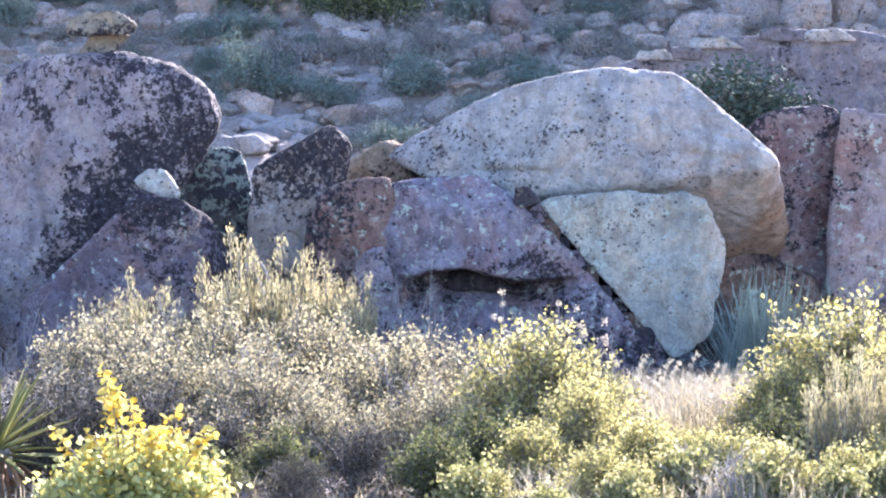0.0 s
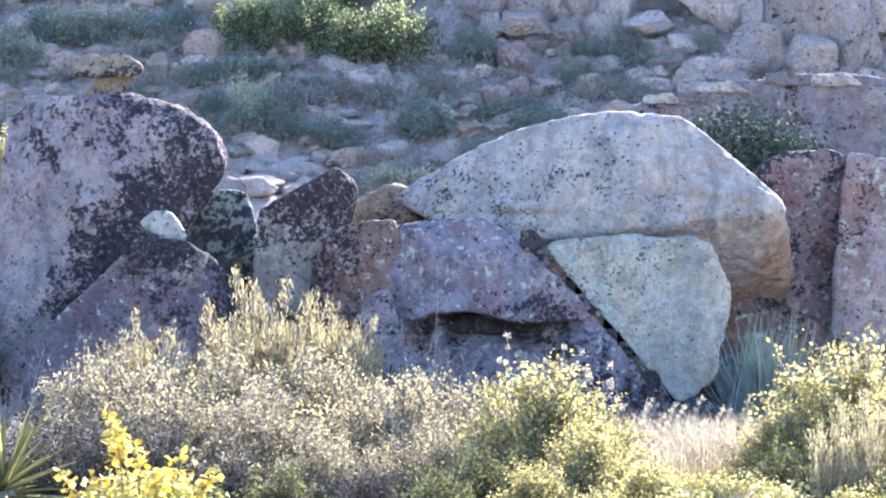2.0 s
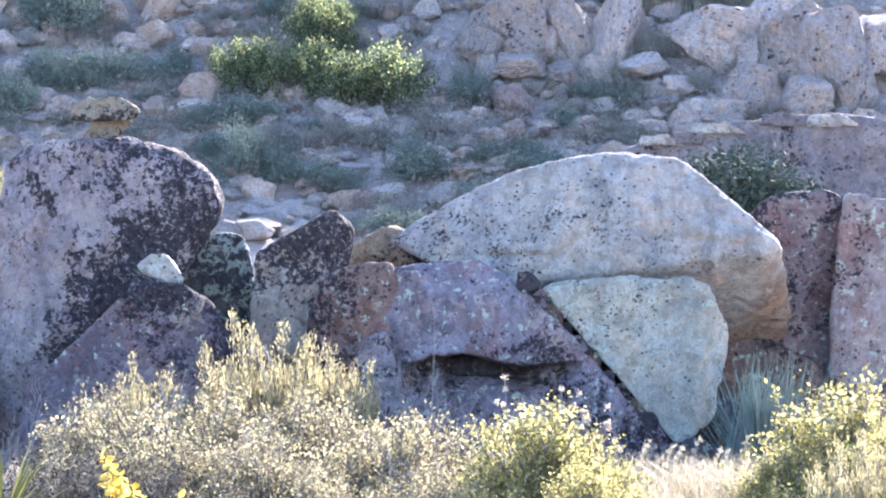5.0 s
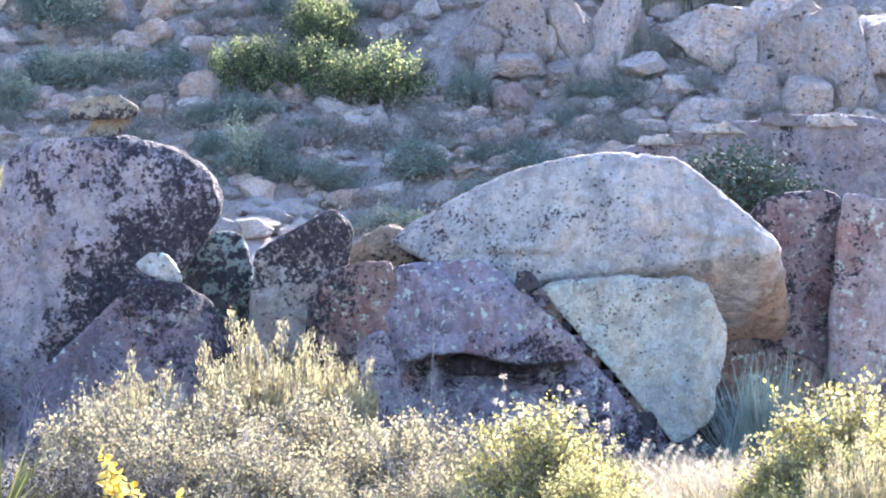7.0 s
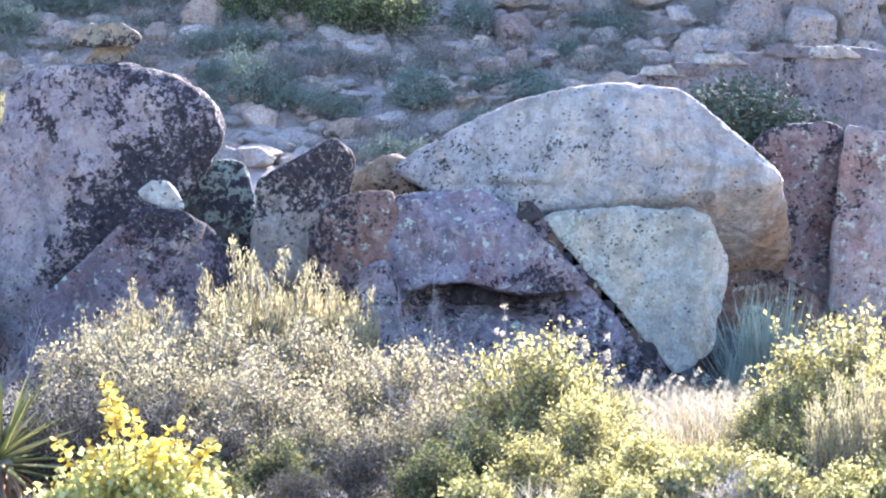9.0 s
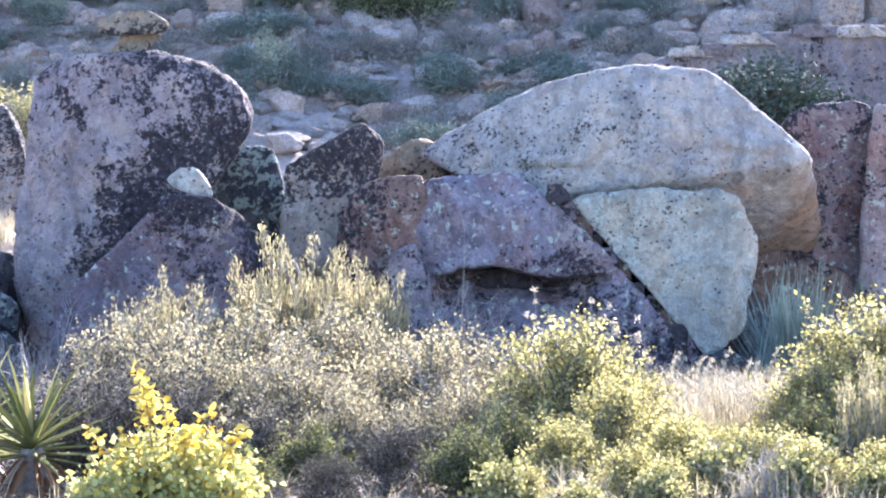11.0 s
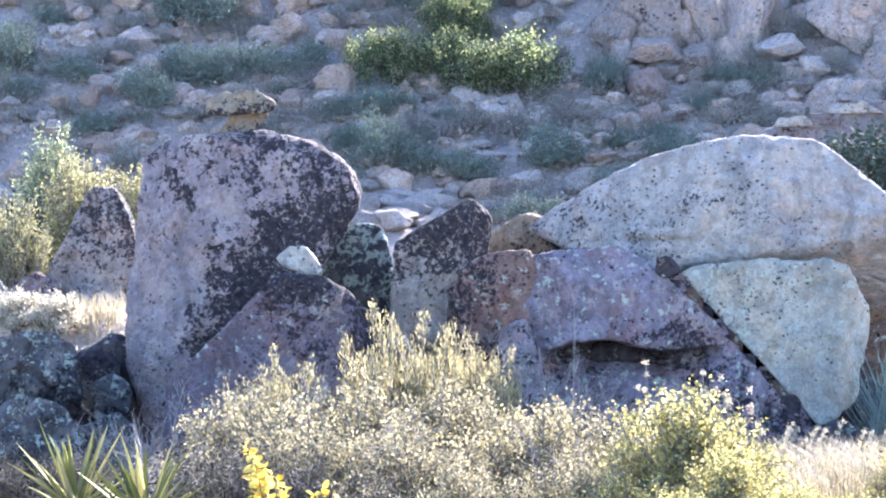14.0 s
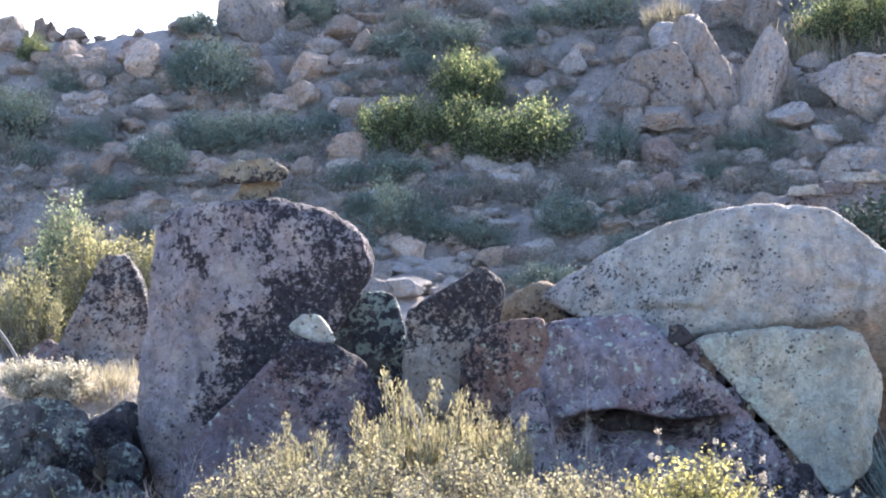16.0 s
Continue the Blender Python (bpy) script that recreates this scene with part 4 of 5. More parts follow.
GREEN_SHRUBS_HIGH = [(-2.36, 55.9, 0.62, 0.54), (-3.03, 55.1, 0.34, 0.43), (-1.65, 55.1, 0.3, 0.39), (-3.45, 55.7, 0.45, 0.4),
    (-0.87, 56.9, 0.41, 0.41), (-1.27, 56.2, 0.35, 0.34), (-9.43, 52.9, 0.33, 0.28), (-9.31, 55.2, 0.3, 0.3), (-9.95, 54.2, 0.29, 0.43),
    (-4, 51.8, 0.28, 0.37), (-5.02, 52.8, 0.24, 0.23), (2.54, 52.9, 0.47, 0.34), (2.03, 52.1, 0.33, 0.28), (1.25, 51, 0.32, 0.31),
    (0.62, 50.9, 0.27, 0.24), (-4.26, 52.8, 0.14, 0.23), (-2.15, 51.9, 0.28, 0.22), (-2.76, 51, 0.32, 0.31)]
for row in GREEN_SHRUBS + GREEN_SHRUBS_HIGH:
    far_shrub(row[0], row[1], row[2] * 1.22, row[3] * 1.15, "green", "dense dark green shrub among the hillside rocks", rr)
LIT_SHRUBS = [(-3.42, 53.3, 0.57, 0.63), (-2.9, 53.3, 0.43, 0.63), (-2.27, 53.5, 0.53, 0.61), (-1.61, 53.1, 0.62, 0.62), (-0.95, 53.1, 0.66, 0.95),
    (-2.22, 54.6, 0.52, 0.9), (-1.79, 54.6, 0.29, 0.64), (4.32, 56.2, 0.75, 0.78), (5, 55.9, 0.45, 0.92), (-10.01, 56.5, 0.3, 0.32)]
# sunlit shrubs: taller, and with sunlight in the leaf colour
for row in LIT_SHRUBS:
    far_shrub(row[0], row[1] - 0.35, row[2] * 1.15, min(row[3] * 1.4, 1.4 if row[0] > 4 else 1.0), "lit", "green shrub on the hillside, sunlight mixed into its leaf colour", rr)
GREY_SHRUBS = [(-0.76, 54.3, 0.29, 0.29), (-1.44, 54.4, 0.24, 0.23), (3.39, 54.2, 0.53, 0.43), (2.91, 54.2, 0.29, 0.33), (4.26, 53.2, 0.29, 0.32),
    (1.52, 53.2, 0.29, 0.27), (3.76, 54.1, 0.34, 0.35), (-9.47, 55.6, 0.45, 0.34), (-9.78, 55, 0.34, 0.26), (-8.56, 55.5, 0.3, 0.3),
    (-7.95, 54.8, 0.39, 0.35), (-7.32, 54.4, 0.34, 0.29), (-5.98, 54.8, 0.34, 0.29), (-3.81, 55, 0.34, 0.33), (-3.49, 54.5, 0.29, 0.29),
    (-4.76, 54.4, 0.29, 0.21), (-8.21, 53.8, 0.34, 0.33), (-7.85, 54, 0.29, 0.29), (-9.16, 53.6, 0.24, 0.23), (-5.75, 52.6, 0.52, 0.28),
    (-6.27, 52.1, 0.47, 0.22), (-3.4, 52.7, 0.28, 0.23)]
GREY_SHRUBS_LOW = [(-0.47, 52.5, 0.38, 0.28), (-1.12, 51.5, 0.41, 0.33), (-1.77, 51.7, 0.37, 0.31), (2.57, 52, 0.51, 0.33), (1.95, 52.4, 0.33, 0.34),
    (2.94, 51.8, 0.32, 0.32), (1.29, 51.9, 0.23, 0.22), (0.07, 51.1, 0.37, 0.27), (-2.69, 51.6, 0.32, 0.28), (-1.41, 52.5, 0.23, 0.21),
    (-0.66, 53.3, 0.29, 0.25), (-0.38, 53.6, 0.24, 0.42), (-3.31, 56.8, 0.46, 0.35), (-2.2, 57.2, 0.41, 0.31), (-1.48, 56.9, 0.36, 0.31),
    (-4.25, 55.6, 0.3, 0.26), (-5.6, 54.9, 0.29, 0.29), (-8.47, 52.3, 0.33, 0.22), (-9.31, 52.2, 0.33, 0.22), (-7.39, 52, 0.51, 0.19)]
GREY_SHRUBS_EAST = [(3.37, 54.1, 0.43, 0.48), (4.05, 54, 0.39, 0.39), (5.06, 53.5, 0.29, 0.38), (5.53, 53.4, 0.29, 0.42), (4.25, 53, 0.28, 0.38),
    (6.34, 53, 0.28, 0.38), (6.92, 54.6, 0.34, 0.33), (4.59, 52.5, 0.28, 0.28), (3.13, 53.2, 0.38, 0.25), (2.71, 52.3, 0.37, 0.32),
    (2.25, 52.5, 0.28, 0.28)]
for row in GREY_SHRUBS + GREY_SHRUBS_LOW + GREY_SHRUBS_EAST:
    far_shrub(*row, rr.choice(("dusk", "grey")), "low grey-green shrub among the hillside rocks", rr)
for k in range(270):
    x, y = rr.uniform(-11, 8), rr.uniform(48.8, 58.6)
    if (x < -5.5 and y > 55.6) or (-3.8 < x < -1.8 and y < 50.2):
        continue
    far_shrub(x, y, rr.uniform(0.28, 0.62), rr.uniform(0.26, 0.52), rr.choice(("dusk_low", "dusk_low", "dusk_low", "grey_low", "green_low")), "low dry grey shrub on the stony slope", rr, "dry_shrub")



# green shrubs and pale slabs where the slope runs out
for x, y, half, high, tone in ((-0.9, 48.2, 0.7, 0.45, "green"), (0.4, 48.4, 0.6, 0.4, "dusk"), 
                               (-4.6, 48.4, 0.8, 0.5, "green"), (1.3, 48.4, 0.8, 0.5, "dusk"), (-3.9, 49.7, 0.5, 0.5, "green"), (-1.9, 50.3, 0.6, 0.5, "green"), (0.7, 49.6, 0.6, 0.45, "green"),
                               (-4.9, 50.3, 0.7, 0.5, "dusk"), (1.5, 50.5, 0.7, 0.5, "green"), (-2.9, 51.2, 0.5, 0.4, "dusk"), (-0.1, 51.6, 0.5, 0.4, "dusk")):
    far_shrub(x, y, half, high, tone, "low dull green shrub at the foot of the slope", rr)
FOOT_SLABS = [(-3.38, 49.3, 0.26, 0.23), (-3.06, 49.6, 0.25, 0.18), (-2.65, 49.3, 0.31, 0.19), (-2.33, 49.7, 0.27, 0.18), (-2.87, 48.1, 0.24, 0.19), (-2.61, 49.8, 0.25, 0.12),
              (-3.23, 49.8, 0.25, 0.12), (-2.04, 49.5, 0.25, 0.16), (-2.86, 50, 0.27, 0.11), (-2.24, 49, 0.26, 0.18), (-3.4, 48, 0.21, 0.21), (-2.45, 50, 0.22, 0.11)]
for x, y, half, high in FOOT_SLABS:
    hill_rock(x, y - 0.3, half * 1.5, high * 1.7, "pale", "pale flat granite slab at the foot of the slope", rr)
for k in range(16):
    half = rr.uniform(0.2, 0.42)
    hill_rock(rr.uniform(-3.6, -1.8), rr.uniform(48.2, 50.6), half, half * rr.uniform(0.45, 0.7), "pale", "pale flat granite slab at the foot of the slope", rr)




# low dry brush past counting, over the whole slope
rng = np.random.default_rng(77)
c = np.column_stack([rng.uniform(-13, 10, 3600), rng.uniform(47.3, 60.5, 3600)])
c = c[((c[:, 0] > -4.6) | (c[:, 1] < 55.9)) & ((np.abs(c[:, 0] + 2.8) > 0.9) | (c[:, 1] > 50.2))]
r = rng.uniform(0.2, 0.6, len(c))
i = np.repeat(np.arange(len(c)), 64)
q = rng.normal(size=(len(i), 3)) * (0.5, 0.5, 0.0) * r[i][:, None]
hgt = np.abs(rng.normal(size=len(i))) * 0.4 * r[i]
p = np.column_stack([c[i] + q[:, :2], ground(c[i][:, 0] + q[:, 0], c[i][:, 1] + q[:, 1]) + hgt])
d = rng.normal(size=p.shape) + (0, 0, 0.8)
ln = rng.uniform(0.05, 0.11, len(p))
tagged(new("hillside_brush", quads_mesh("hillside_brush", leaf_quads(p, d, ln, ln * 0.3, rng)[:, [1, 2, 3]], L_BRUSH)), "low dry grey-brown brush over the stony slope", "brush", kind="stuff")

# ---- behind the leaning boulder: sunlit shrubs on the bank ----
M_NOOK = shrub_meshes("nook", 83, L_NOOK, 0.55, 0.5, 0.95, mains=95, subs=11, leaves=15, leaf=0.045, spread=0.2, low=0.15)
shrub("nook_shrub", (2.2, 23.5), "dark green shrub behind the pale boulder", M_NOOK, group="").scale = (1.35, 1.15, 1.02)
M_CREAM = shrub_meshes("cream", 85, L_CREAM, 0.5, 0.45, 0.6, mains=56, subs=10, leaves=10, leaf=0.045, ratio=0.6, low=0.15)
M_BANK_PLUME = shrub_meshes("bank_plume", 82, L_BANK, 0.31, 0.30, 0.75, mains=80, subs=10, leaves=13, leaf=0.027, ratio=0.3, upright=0.5, low=0.25, ragged=0.6)
shrub("bank_shrub", (-4.22, 23.2), "yellow-green feathery shrub on the sunlit bank", M_BANK_PLUME, group="shrubs on the bank", scale=1.02)
M_BANK_GREEN = shrub_meshes("bank_green", 84, L_BANK_GREEN, 0.30, 0.30, 1.42, mains=90, subs=10, leaves=11, leaf=0.032, spread=0.10, low=0.45, ragged=0.85)
shrub("bank_shrub", (-4.55, 27.0), "light green rounded shrub on the sunlit bank", M_BANK_GREEN, group="shrubs on the bank", turn=80)
M_BANK_YELLOW = shrub_meshes("bank_yellow", 86, L_BANK, 0.31, 0.30, 1.14, mains=90, subs=10, leaves=11, leaf=0.029, spread=0.12, low=0.45, ragged=0.85)
shrub("bank_shrub", (-3.85, 24.0), "yellowish shrub behind the pointed rock", M_BANK_YELLOW, group="shrubs on the bank", turn=200)
shrub("bank_shrub", (-3.36, 24.4), "yellowish shrub behind the leaning boulder", M_BANK_YELLOW, group="shrubs on the bank", turn=20, scale=0.96)
for x, y, sc in ((-3.75, 19.5, 0.42), (-3.45, 19.3, 0.46), (-3.2, 19.4, 0.44), (-2.98, 19.25, 0.44), (-3.35, 19.75, 0.44), (-3.6, 19.8, 0.42), (-3.08, 19.0, 0.36), (-3.3, 18.9, 0.34), (-3.6, 19.0, 0.34)):
    shrub("bank_shrub", (x, y), "little cream-coloured dry shrub on the bank", M_CREAM, group="shrubs on the bank", turn=90 * x, scale=sc)
# added dark shrubs in place of the shade between the sunlit ones
shrub("bank_shrub", (-4.15, 25.0), "dark green low shrub added as shade between bank shrubs", M_NOOK, group="shrubs on the bank", turn=50, scale=1.0)
shrub("bank_shrub", (-4.0, 25.6), "dark green low shrub added as shade between bank shrubs", M_NOOK, group="shrubs on the bank", turn=90, scale=0.55)
shrub("bank_shrub", (-4.85, 28.5), "dark green low shrub added as shade between bank shrubs", M_NOOK, group="shrubs on the bank", turn=150, scale=1.2)

# ---- shrubs before the boulders ----
M_OLIVE = [shrub_meshes("olive", 90 + k, L_OLIVE, 0.56, 0.50, 0.62, mains=90, subs=12, leaves=10, leaf=0.0220, ratio=0.6, spread=0.24, low=0.12) for k in range(3)]
M_OLIVE.append(shrub_meshes("olive_small", 95, L_OLIVE, 0.56, 0.50, 0.62, mains=56, subs=10, leaves=10, leaf=0.030, ratio=0.55, spread=0.26, low=0.12))
M_SHADED = shrub_meshes("olive_shaded", 96, L_OLIVE_SHADED, 0.56, 0.50, 0.62, mains=52, subs=9, leaves=9, leaf=0.032, ratio=0.55, spread=0.26, low=0.12)
for k, (x, y, s) in enumerate([(-1.68, 16.2, 0.95), (-1.15, 16.0, 0.98), (-0.62, 16.1, 0.95), (-1.40, 15.2, 0.80), (-0.85, 15.0, 0.82), (-0.25, 15.3, 0.88), (0.0, 16.1, 0.86),
                               (-1.9, 15.3, 0.6), (-0.55, 14.2, 0.62), (-0.1, 14.4, 0.6), (-1.05, 14.2, 0.55), (0.55, 16.0, 0.62), (-2.35, 14.9, 0.6), (-2.55, 15.6, 0.6), (-2.5, 14.0, 0.4), (-1.55, 14.5, 0.5), (-2.75, 13.3, 0.45), (-2.55, 12.8, 0.28), (-2.75, 12.7, 0.3), (-2.9, 14.4, 0.5), (-3.0, 16.3, 0.6), (-2.9, 15.4, 0.55)]):
    # far left ones take the leaf copy with shade in its colour
    shrub("olive_shrub", (x, y), "grey-olive small-leaved shrub backlit by the sun", M_SHADED if x < -2.0 and y < 17 else M_OLIVE[k % 3 if s > 0.58 else 3], turn=57 * k, scale=s)
# darkened olive shrubs that paint the shade behind the yuccas
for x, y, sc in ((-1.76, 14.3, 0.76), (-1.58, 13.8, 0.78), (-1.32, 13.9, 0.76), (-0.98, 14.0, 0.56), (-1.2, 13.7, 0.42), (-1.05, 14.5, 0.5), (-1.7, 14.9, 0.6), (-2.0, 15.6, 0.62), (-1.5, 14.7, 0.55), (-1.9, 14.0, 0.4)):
    shrub("olive_shrub", (x, y), "olive shrub behind the yuccas, shade put into its leaf colour", M_SHADED, turn=60 * y, scale=sc)
M_OAK = [shrub_meshes("oak", 100 + k, L_OAK, 0.5, 0.45, 0.68, mains=90, subs=12, leaves=11, leaf=0.0240, ratio=0.62, spread=0.22, low=0.1) for k in range(2)]
M_OAK.append(shrub_meshes("oak_small", 105, L_OAK, 0.5, 0.45, 0.68, mains=56, subs=10, leaves=11, leaf=0.034, ratio=0.6, spread=0.22, low=0.1))
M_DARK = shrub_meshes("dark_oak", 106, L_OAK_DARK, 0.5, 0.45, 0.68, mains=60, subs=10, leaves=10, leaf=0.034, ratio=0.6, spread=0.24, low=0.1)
for k, (x, y, s) in enumerate([(0.46, 14.7, 0.94), (0.62, 15.0, 0.74), (0.62, 14.0, 0.62), (1.95, 15.2, 1.12), (1.62, 14.9, 0.66), (0.9, 13.6, 0.5), (1.25, 13.7, 0.42), (0.62, 13.1, 0.4),
                               (1.35, 13.0, 0.42), (1.0, 14.3, 0.34), (0.8, 12.9, 0.34), (1.7, 13.1, 0.4), (0.18, 13.0, 0.3), (1.9, 13.4, 0.45), (0.38, 13.5, 0.46), (1.02, 14.7, 0.30), (1.2, 14.3, 0.36), (1.38, 14.6, 0.30), (1.5, 14.3, 0.36), (1.12, 13.9, 0.38), (1.4, 13.9, 0.36)]):
    shrub("oak_shrub", (x, y), "bright green scrub oak shrub with glowing leaves", M_OAK[k % 2 if s > 0.58 else 2], turn=71 * k, scale=s)
# front shrubs whose dark leaf colour carries the half shade
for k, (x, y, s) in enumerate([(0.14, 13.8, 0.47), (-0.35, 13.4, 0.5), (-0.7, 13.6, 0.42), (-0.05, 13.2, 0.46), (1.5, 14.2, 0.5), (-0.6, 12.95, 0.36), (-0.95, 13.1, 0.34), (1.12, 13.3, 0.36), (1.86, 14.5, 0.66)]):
    shrub("oak_shrub", (x, y), "dark green scrub oak shrub, half shade in its leaf colour" if x > -0.2 else "dark small-leaved shrub, half shade in its leaf colour", M_DARK if x > -0.2 else (M_DARK, M_SHADED)[k % 2], turn=83 * k, scale=s)
M_PALE = shrub_meshes("pale", 108, L_PALE, 0.5, 0.45, 0.68, mains=44, subs=8, leaves=7, leaf=0.08, ratio=0.72, spread=0.24, low=0.15)
for k, (x, y, s) in enumerate([(0.11, 12.9, 0.30), (0.75, 12.8, 0.26), (1.33, 12.9, 0.30), (1.0, 13.2, 0.34), (1.62, 12.8, 0.26), (0.41, 12.6, 0.24), (1.85, 13.0, 0.32), (1.45, 13.4, 0.34)]):
    shrub("pale_shrub", (x, y), "low shrub with pale yellow-green leaves in sun", M_PALE, turn=47 * k, scale=s)
M_PLUME = [shrub_meshes("plume", 110 + k, L_PLUME, 0.26, 0.24, 0.85, mains=60, subs=10, leaves=20, leaf=0.031, ratio=0.17, upright=0.75, spread=0.2, low=0.5, ragged=0.5) for k in range(2)]
for k, (x, y, s) in enumerate([(-1.08, 17.0, 1.06), (-1.58, 17.0, 0.86), (-0.77, 17.0, 1.0), (-0.55, 17.0, 0.92), (-1.25, 17.1, 0.8), (-1.8, 16.8, 0.75), (1.72, 13.6, 0.66), (1.95, 13.8, 0.72)]):
    shrub("plume_shrub", (x, y), "upright feathery pale olive shrub", M_PLUME[k % 2], turn=40 * k, scale=s)


def leaf_mesh(name, length, width, mat, curl=0.15):
    """One broad leaf, folded at its midrib."""
    n = 5
    v = []
    for k in range(n):
        t = k / (n - 1)
        w = width * 0.5 * math.sin(math.pi * (0.12 + 0.85 * t)) ** 0.8
        v += [(-w, t * length, w * 0.35 - curl * length * t * t), (0, t * length, -curl * length * t * t), (w, t * length, w * 0.35 - curl * length * t * t)]
    f = []
    for k in range(n - 1):
        a = 3 * k
        f += [(a, a + 1, a + 4, a + 3), (a + 1, a + 2, a + 5, a + 4)]
    return mesh_of(name, v, f, mat, True)


# the yellow shrub, its nearest leaves one by one
M_YELLOW = shrub_meshes("yellow", 120, L_YELLOW, 0.38, 0.34, 0.28, mains=90, subs=11, leaves=12, leaf=0.030, ratio=0.95, spread=0.28, low=0.15)
yellow = shrub("yellow_shrub", (-1.24, 12.6), "shrub with broad bright yellow leaves in full sun", M_YELLOW, group="")
ONE = [leaf_mesh("leaf", 0.036, 0.034, L_YELLOW_ONE), leaf_mesh("leaf", 0.030, 0.029, L_YELLOW_ONE, 0.3)]
rng = random.Random(12)
SPRAYS = [(-0.10, -0.05, 0.56), (-0.07, -0.02, 0.50), (0.0, -0.1, 0.44), (0.18, -0.05, 0.40), (0.3, -0.1, 0.33), (-0.3, -0.1, 0.33), (0.1, -0.25, 0.36), (-0.15, -0.25, 0.36)]
foot = np.array([(sx * 0.5, sy * 0.5, 0.12) for sx, sy, sz in SPRAYS])
tips = np.array(SPRAYS)
BRANCHES = []
for line in curve(foot, (foot + tips) / 2 + (0.02, 0, 0.03), tips, 5):
    v, f = tubes(line[None], np.linspace(0.006, 0.002, 5), 5)
    BRANCHES.append(part("branch", mesh_of("branch", v, f.tolist(), BARK, True), yellow, "leafy yellow branch"))
for k in range(280):
    j = rng.randrange(len(SPRAYS))
    t = 0.45 + 0.57 * rng.random() ** 0.8
    at = foot[j] * (1 - t) + tips[j] * t
    m = pose(at[0] + rng.gauss(0, 0.022), at[1] + rng.gauss(0, 0.022), at[2] + rng.gauss(0, 0.015), rng.uniform(-20, 80), rng.uniform(-40, 40), rng.uniform(0, 360))
    part("leaf", ONE[k % 2], BRANCHES[j], m=m @ Matrix.Scale(rng.uniform(0.75, 1.2), 4))


# two yuccas: stiff blades round a crown, dry blades hanging below
def blade_mesh(name, length, width, mat, droop):
    v, n = [], 6
    for k in range(n):
        t = k / (n - 1)
        w = width * 0.5 * (0.75 + 0.5 * t - 1.2 * t * t) * (1 if k < n - 1 else 0.15)
        y, z = length * t, -droop * length * t * t
        v += [(-w, y, z + w * 0.55), (0, y, z), (w, y, z + w * 0.55), (0, y, z - width * 0.10 * (1 - t))]
    f = []
    for k in range(n - 1):
        a = 4 * k
        f += [(a, a + 1, a + 5, a + 4), (a + 1, a + 2, a + 6, a + 5), (a + 2, a + 3, a + 7, a + 6), (a + 3, a, a + 4, a + 7)]
    return mesh_of(name, v, f, mat, True)


BLADES = [blade_mesh("blade", 0.44, 0.046, L_YUCCA, 0.03), blade_mesh("blade", 0.40, 0.047, L_YUCCA, 0.10), blade_mesh("blade", 0.47, 0.043, L_YUCCA, -0.02)]
DEAD = [blade_mesh("dead_blade", 0.32, 0.030, L_YUCCA_DEAD, 0.35), blade_mesh("dead_blade", 0.38, 0.026, L_YUCCA_DEAD, 0.55)]


def yucca(x, y, crown, scale, seed, label):
    rng = random.Random(seed)
    ob = thing("yucca", (x, y, float(ground(x, y)) - 0.02), label, "yucca", "yuccas")
    line = np.array([[(0, 0, 0), (0.01, 0, crown * 0.5), (0, 0, crown)]], float)
    v, f = tubes(line, (0.07, 0.075, 0.05), 12)
    trunk = part("trunk", mesh_of("trunk", v, f.tolist(), BARK, True), ob, "shaggy grey-brown trunk")
    for k in range(50):
        up = 80 - 86 * (k / 49) ** 0.85
        part("blade", BLADES[rng.randrange(3)], ob, m=pose(0, 0, crown + 0.05 - 0.09 * k / 49) @ pose(0, 0, 0, 0, 0, 137.5 * k + rng.uniform(-9, 9)) @ pose(0, 0.015, 0, up + rng.uniform(-6, 6), rng.uniform(-15, 15))
             @ Matrix.Scale(scale * rng.uniform(0.8, 1.08), 4))
    for k in range(60):
        part("dead_blade", DEAD[k % 2], trunk, m=pose(0, 0, crown - 0.01 - 0.06 * rng.random()) @ pose(0, 0, 0, 0, 0, 137.5 * k + 20) @ pose(0, 0.02, 0, rng.uniform(-78, -8), rng.uniform(-20, 20))
             @ Matrix.Scale(scale * rng.uniform(0.85, 1.3), 4))
    return ob


yucca(-2.23, 13.6, 0.23, 0.86, 3, "green spiky yucca with a brown skirt of dry blades")
yucca(-1.90, 13.4, 0.21, 0.86, 4, "green spiky yucca beside another, pale dry blades below")

# blue-grey broom-like shrub under the overhang
rng = np.random.default_rng(130)
ob = thing("broom_shrub", (1.82, 17.6, float(ground(1.82, 17.6)) - 0.02), "blue-grey shrub of thin upright stems under the overhang", "shrub", "")
BUNDLES = []
for k in range(5):
    n = 22
    a = rng.uniform(0, 2 * np.pi, n)
    foot = np.column_stack([rng.normal(0, 0.02, n), rng.normal(0, 0.02, n), 0 * a])
    tip = foot + np.column_stack([np.cos(a) * rng.uniform(0, 0.09, n), np.sin(a) * rng.uniform(0, 0.09, n), rng.uniform(0.3, 0.68, n)])
    v, f = tubes(curve(foot, foot * 0.6 + tip * 0.4 + (0, 0, 0.08), tip, 5), np.linspace(0.0028, 0.0012, 5), 3)
    BUNDLES.append(mesh_of("stem", v, f.tolist(), L_BLUE))
for k in range(44):
    lean = rng.normal(0, 15, 2)
    part("stem", BUNDLES[k % 5], ob, m=pose(rng.normal(0, 0.13), rng.normal(0, 0.08), 0, lean[0], lean[1], rng.uniform(0, 360)) @ Matrix.Scale(rng.uniform(0.8, 1.28), 4))

# leaf litter past counting on the ground among the shrubs
rng = np.random.default_rng(141)
n = 20000
p = np.column_stack([rng.uniform(-3.6, 3.0, n), rng.uniform(12.0, 18.4, n), np.zeros(n)])
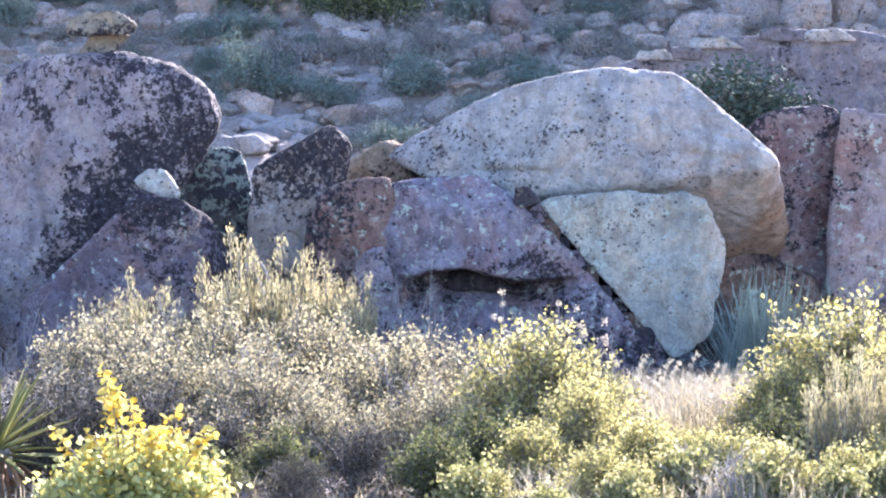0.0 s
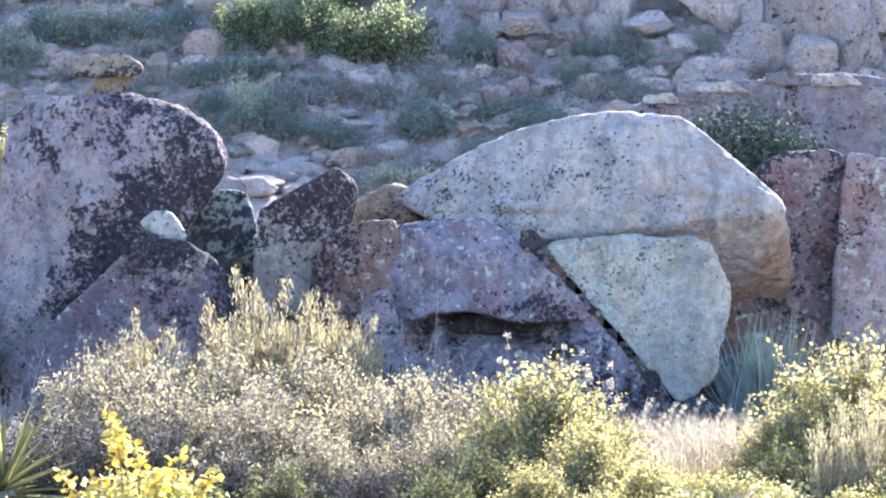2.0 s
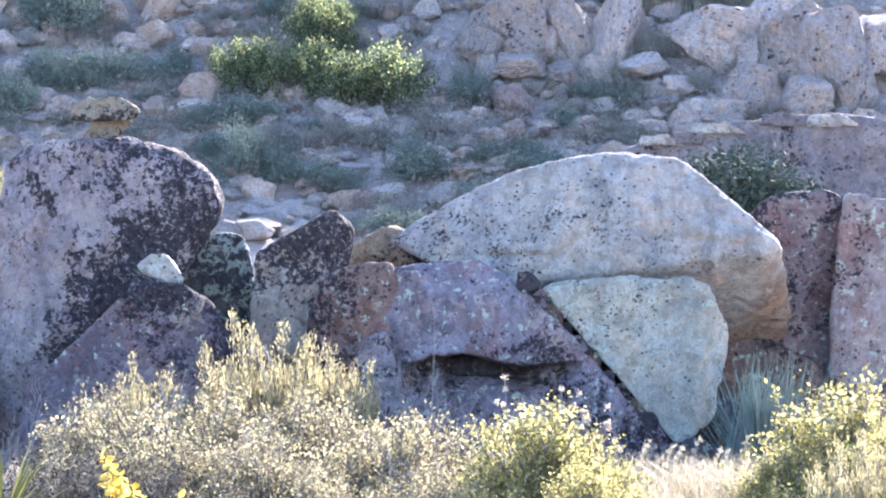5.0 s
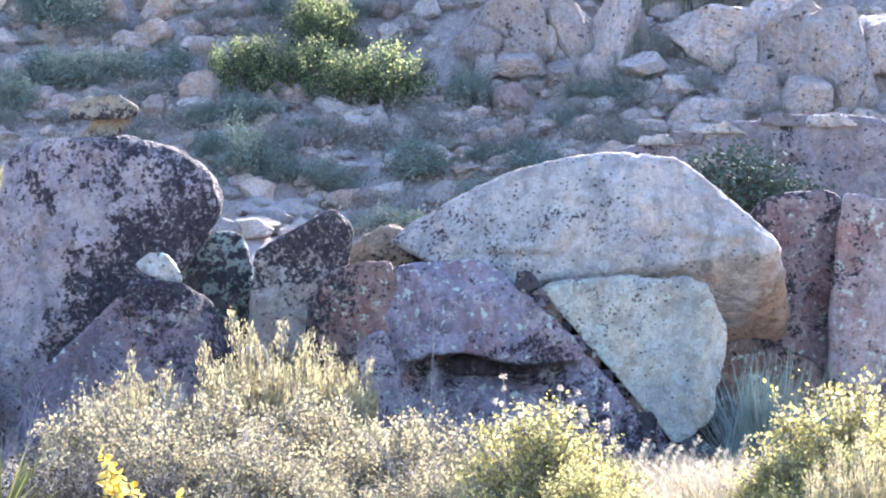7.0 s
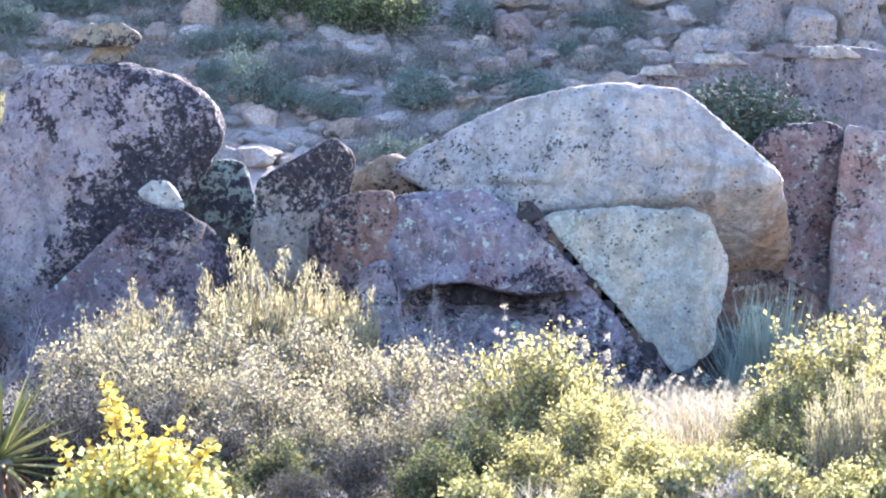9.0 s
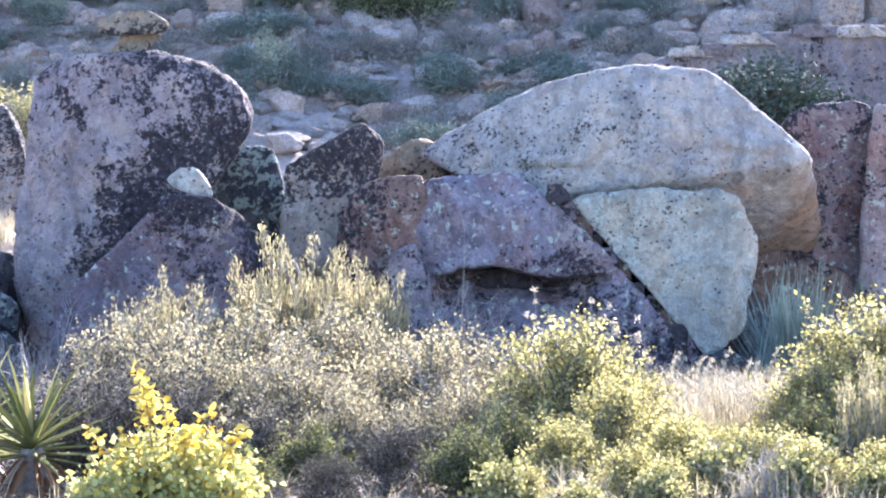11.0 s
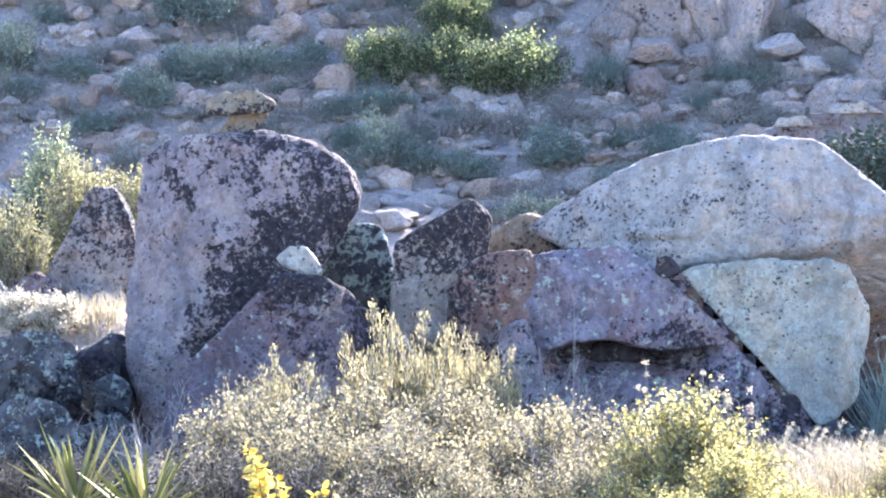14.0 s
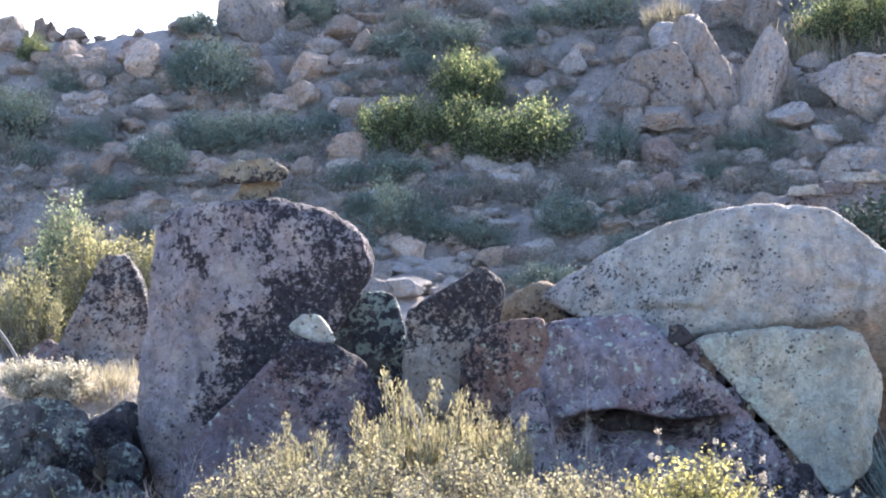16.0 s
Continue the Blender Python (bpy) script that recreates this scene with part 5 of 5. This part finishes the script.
p[:, 2] = ground(p[:, 0], p[:, 1]) + rng.uniform(0.0, 0.05, n)
ln = rng.uniform(0.02, 0.06, n)
tagged(new("leaf_litter", quads_mesh("leaf_litter", leaf_quads(p, rng.normal(size=p.shape) * (1, 1, 0.3), ln, ln * 0.5, rng), L_LITTER)), "brown-grey leaf litter under the shrubs", "litter", kind="stuff")

# straw grass
rng = np.random.default_rng(131)
grass("straw_grass", "pale dry straw grass in tufts between the shrubs", rng, 3600, (0.80, 1.75, 15.0, 17.0), 0.27, 0.0065, L_STRAW, bend=1.1, fan=0.6, clump=190)
grass("straw_grass", "sunlit pale grass on a ledge of the hillside", rng, 1500, (3.1, 5.8, 55.2, 56.0), 0.60, 0.025, L_STRAW, clump=60)
grass("straw_grass", "sunlit pale grass on top of the outcrop", rng, 500, (1.0, 1.9, 56.0, 56.6), 0.60, 0.025, L_STRAW, clump=16)
grass("straw_grass", "pale dry grass on the sunlit bank", rng, 1800, (-4.6, -2.8, 19.2, 21.6), 0.15, 0.006, L_STRAW, clump=130)
grass("straw_grass", "cream dry grass below the pointed rock", rng, 900, (-4.0, -2.72, 18.2, 19.7), 0.15, 0.007, L_STRAW, bend=0.9, fan=0.6, clump=120)
grass("straw_grass", "bright straw grass between the scrub oaks", rng, 1000, (0.3, 1.7, 12.7, 14.2), 0.18, 0.006, L_STRAW, bend=0.9, fan=0.6, clump=70)
grass("straw_grass", "cream dry grass by the gap", rng, 700, (-3.2, -2.75, 18.9, 20.2), 0.10, 0.007, L_STRAW, bend=0.9, fan=0.6, clump=70)
grass("straw_grass", "thin dry grass among the front shrubs", rng, 3600, (-3.0, 2.6, 12.4, 17.6), 0.12, 0.005, L_STRAW, clump=300, fan=0.7)


# bare twigs, a tall dry stem, flower stalks
def twig_bush(x, y, high, wide, seed, label, n=26):
    rng = np.random.default_rng(seed)
    ob = thing("bare_shrub", (x, y, float(ground(x, y)) - 0.02), label, "shrub", "bare shrubs")
    main, twig, _ = shrub_form(rng, wide, wide * 0.8, high, n, 9, 1, 0.01, spread=0.4, low=0.25)
    v1, f1 = tubes(main, np.linspace(0.006, 0.002, 5), 4)
    v2, f2 = tubes(twig, np.linspace(0.0025, 0.001, 3), 3)
    part("branching", mesh_of("bare", np.concatenate([v1, v2]), np.concatenate([f1, f2 + len(v1)]).tolist(), BARE, True), ob)
    return ob


for k, (x, y, hh, ww) in enumerate([(-2.28, 16.9, 0.62, 0.30), (-2.05, 16.7, 0.5, 0.3), (-2.4, 16.6, 0.42, 0.26), (-2.5, 16.4, 0.5, 0.3), (-0.3, 17.3, 0.72, 0.28), (1.12, 13.15, 0.26, 0.22), (1.28, 13.0, 0.26, 0.2), (1.2, 12.8, 0.22, 0.2), (-1.45, 16.6, 0.66, 0.3), (-0.95, 15.4, 0.58, 0.3), (-0.2, 15.0, 0.52, 0.3), (0.3, 15.8, 0.5, 0.25), (0.0, 17.2, 0.6, 0.22), (-2.0, 14.9, 0.45, 0.3)]):
    twig_bush(x, y, hh, ww, 140 + k, "leafless grey twiggy shrub", n=9 if -1 < x < 0.5 else 12)


def stalk(x, y, high, label, heads, seed, lean=0.05):
    rng = np.random.default_rng(seed)
    ob = thing("flower_stalk", (x, y, float(ground(x, y)) - 0.02), label, "dry stalk", "dry stalks")
    tip = np.array([[lean * high, 0, high]])
    line = curve(np.zeros((1, 3)), tip * 0.5 + (0.03, 0, 0), tip, 6)
    side = np.array([curve(line[0, 3 + k % 3][None], line[0, 3 + k % 3][None] + (rng.uniform(-0.03, 0.03), 0, 0.04), line[0, 3 + k % 3][None] + (rng.uniform(-0.07, 0.07), rng.uniform(-0.04, 0.04), rng.uniform(0.05, 0.12)), 6)[0] for k in range(5)])
    v, f = tubes(np.concatenate([line, side]), np.linspace(0.004, 0.0018, 6), 4)
    stem = part("stem", mesh_of("stem", v, f.tolist(), BARE, True), ob)
    for k in range(heads):
        p = side[k % 5, 5] if k < 5 else line[0, 5]
        q = rng.normal(size=(26, 3)) * 0.008 + p
        d = rng.normal(size=(26, 3)) + (0, 0, 0.4)
        part("flower_head", quads_mesh("flower_head", leaf_quads(q, d, np.full(26, 0.013), np.full(26, 0.009), rng), FLOWER), stem, "dry whitish flower head")


stalk(-0.12, 17.2, 1.0, "tall thin bare dry stem", 0, 150, 0.06)
for k, (x, y, hh) in enumerate([(0.60, 16.9, 0.50), (0.68, 16.9, 0.49), (0.78, 16.8, 0.44), (0.88, 16.8, 0.42)]):
    stalk(x, y, hh, "dry stalk with whitish flower heads", 5, 151 + k)
stalk(0.31, 16.4, 0.66, "single upright yellowish flower spike", 6, 160, 0.0)


def seed_stalk(x, y, high, lean, seed):
    """A grass stalk that nods under a feathery head."""
    rng = np.random.default_rng(seed)
    ob = thing("seed_grass", (x, y, float(ground(x, y)) - 0.02), "tall cream grass stalk with a feathery seed head", "dry stalk", "seeding grass stalks")
    tip = np.array([[lean * high, 0.05 * high, high]])
    line = curve(np.zeros((1, 3)), np.array([[0.1 * lean * high, 0, 0.75 * high]]), tip, 8)
    v, f = tubes(line, np.linspace(0.0026, 0.0012, 8), 4)
    stem = part("stem", mesh_of("stem", v, f.tolist(), L_STRAW, True), ob)
    u = rng.integers(4, 8, 90)
    q = line[0, u] + rng.normal(size=(90, 3)) * 0.006
    d = (line[0, 7] - line[0, 4]) / np.linalg.norm(line[0, 7] - line[0, 4]) + rng.normal(size=(90, 3)) * 0.28
    part("seed_head", quads_mesh("seed_head", leaf_quads(q, d, rng.uniform(0.014, 0.026, 90), np.full(90, 0.004), rng), L_CREAM), stem, "pale feathery seed head")


for k in range(26):
    r = random.Random(300 + k)
    seed_stalk(r.uniform(0.98, 1.2) if k < 9 else r.uniform(1.2, 1.8), r.uniform(16.2, 17.2), r.uniform(0.24, 0.38), r.uniform(0.05, 0.35), 300 + k)


# fallen sticks and a stone in the grass
def stick(a, b, thick, label, mat):
    a, b = np.array([a], float), np.array([b], float)
    v, f = tubes(curve(a, (a + b) / 2 + (0.03, 0, 0.04), b, 7), np.linspace(thick, thick * 0.5, 7), 7)
    ob = new("dead_branch", mesh_of("dead_branch", v, f.tolist(), mat, True))
    return tagged(ob, label, "branch", "dead branches")


stick((-3.95, 20.6, 1.22), (-3.64, 20.2, 0.78), 0.016, "grey dead branch leaning on the bank", BARK)
stick((-1.08, 17.3, 0.80), (-0.95, 17.15, 0.55), 0.011, "bleached dead branch caught in the shrub", BARE)
stick((-1.0, 17.2, 0.82), (-0.90, 17.1, 0.50), 0.009, "bleached dead branch caught in the shrub", BARE)
boulder("small pinkish stone in the dry grass", (0.86, 15.2, 0.07), R_TAN, [(90, 0.10), (30, 0.09), (-20, 0.10), (-90, 0.12), (180, 0.09)], 0.08, 0.1,
        group="", name="stone", level=4, seed=33.0, bumps=0.07)
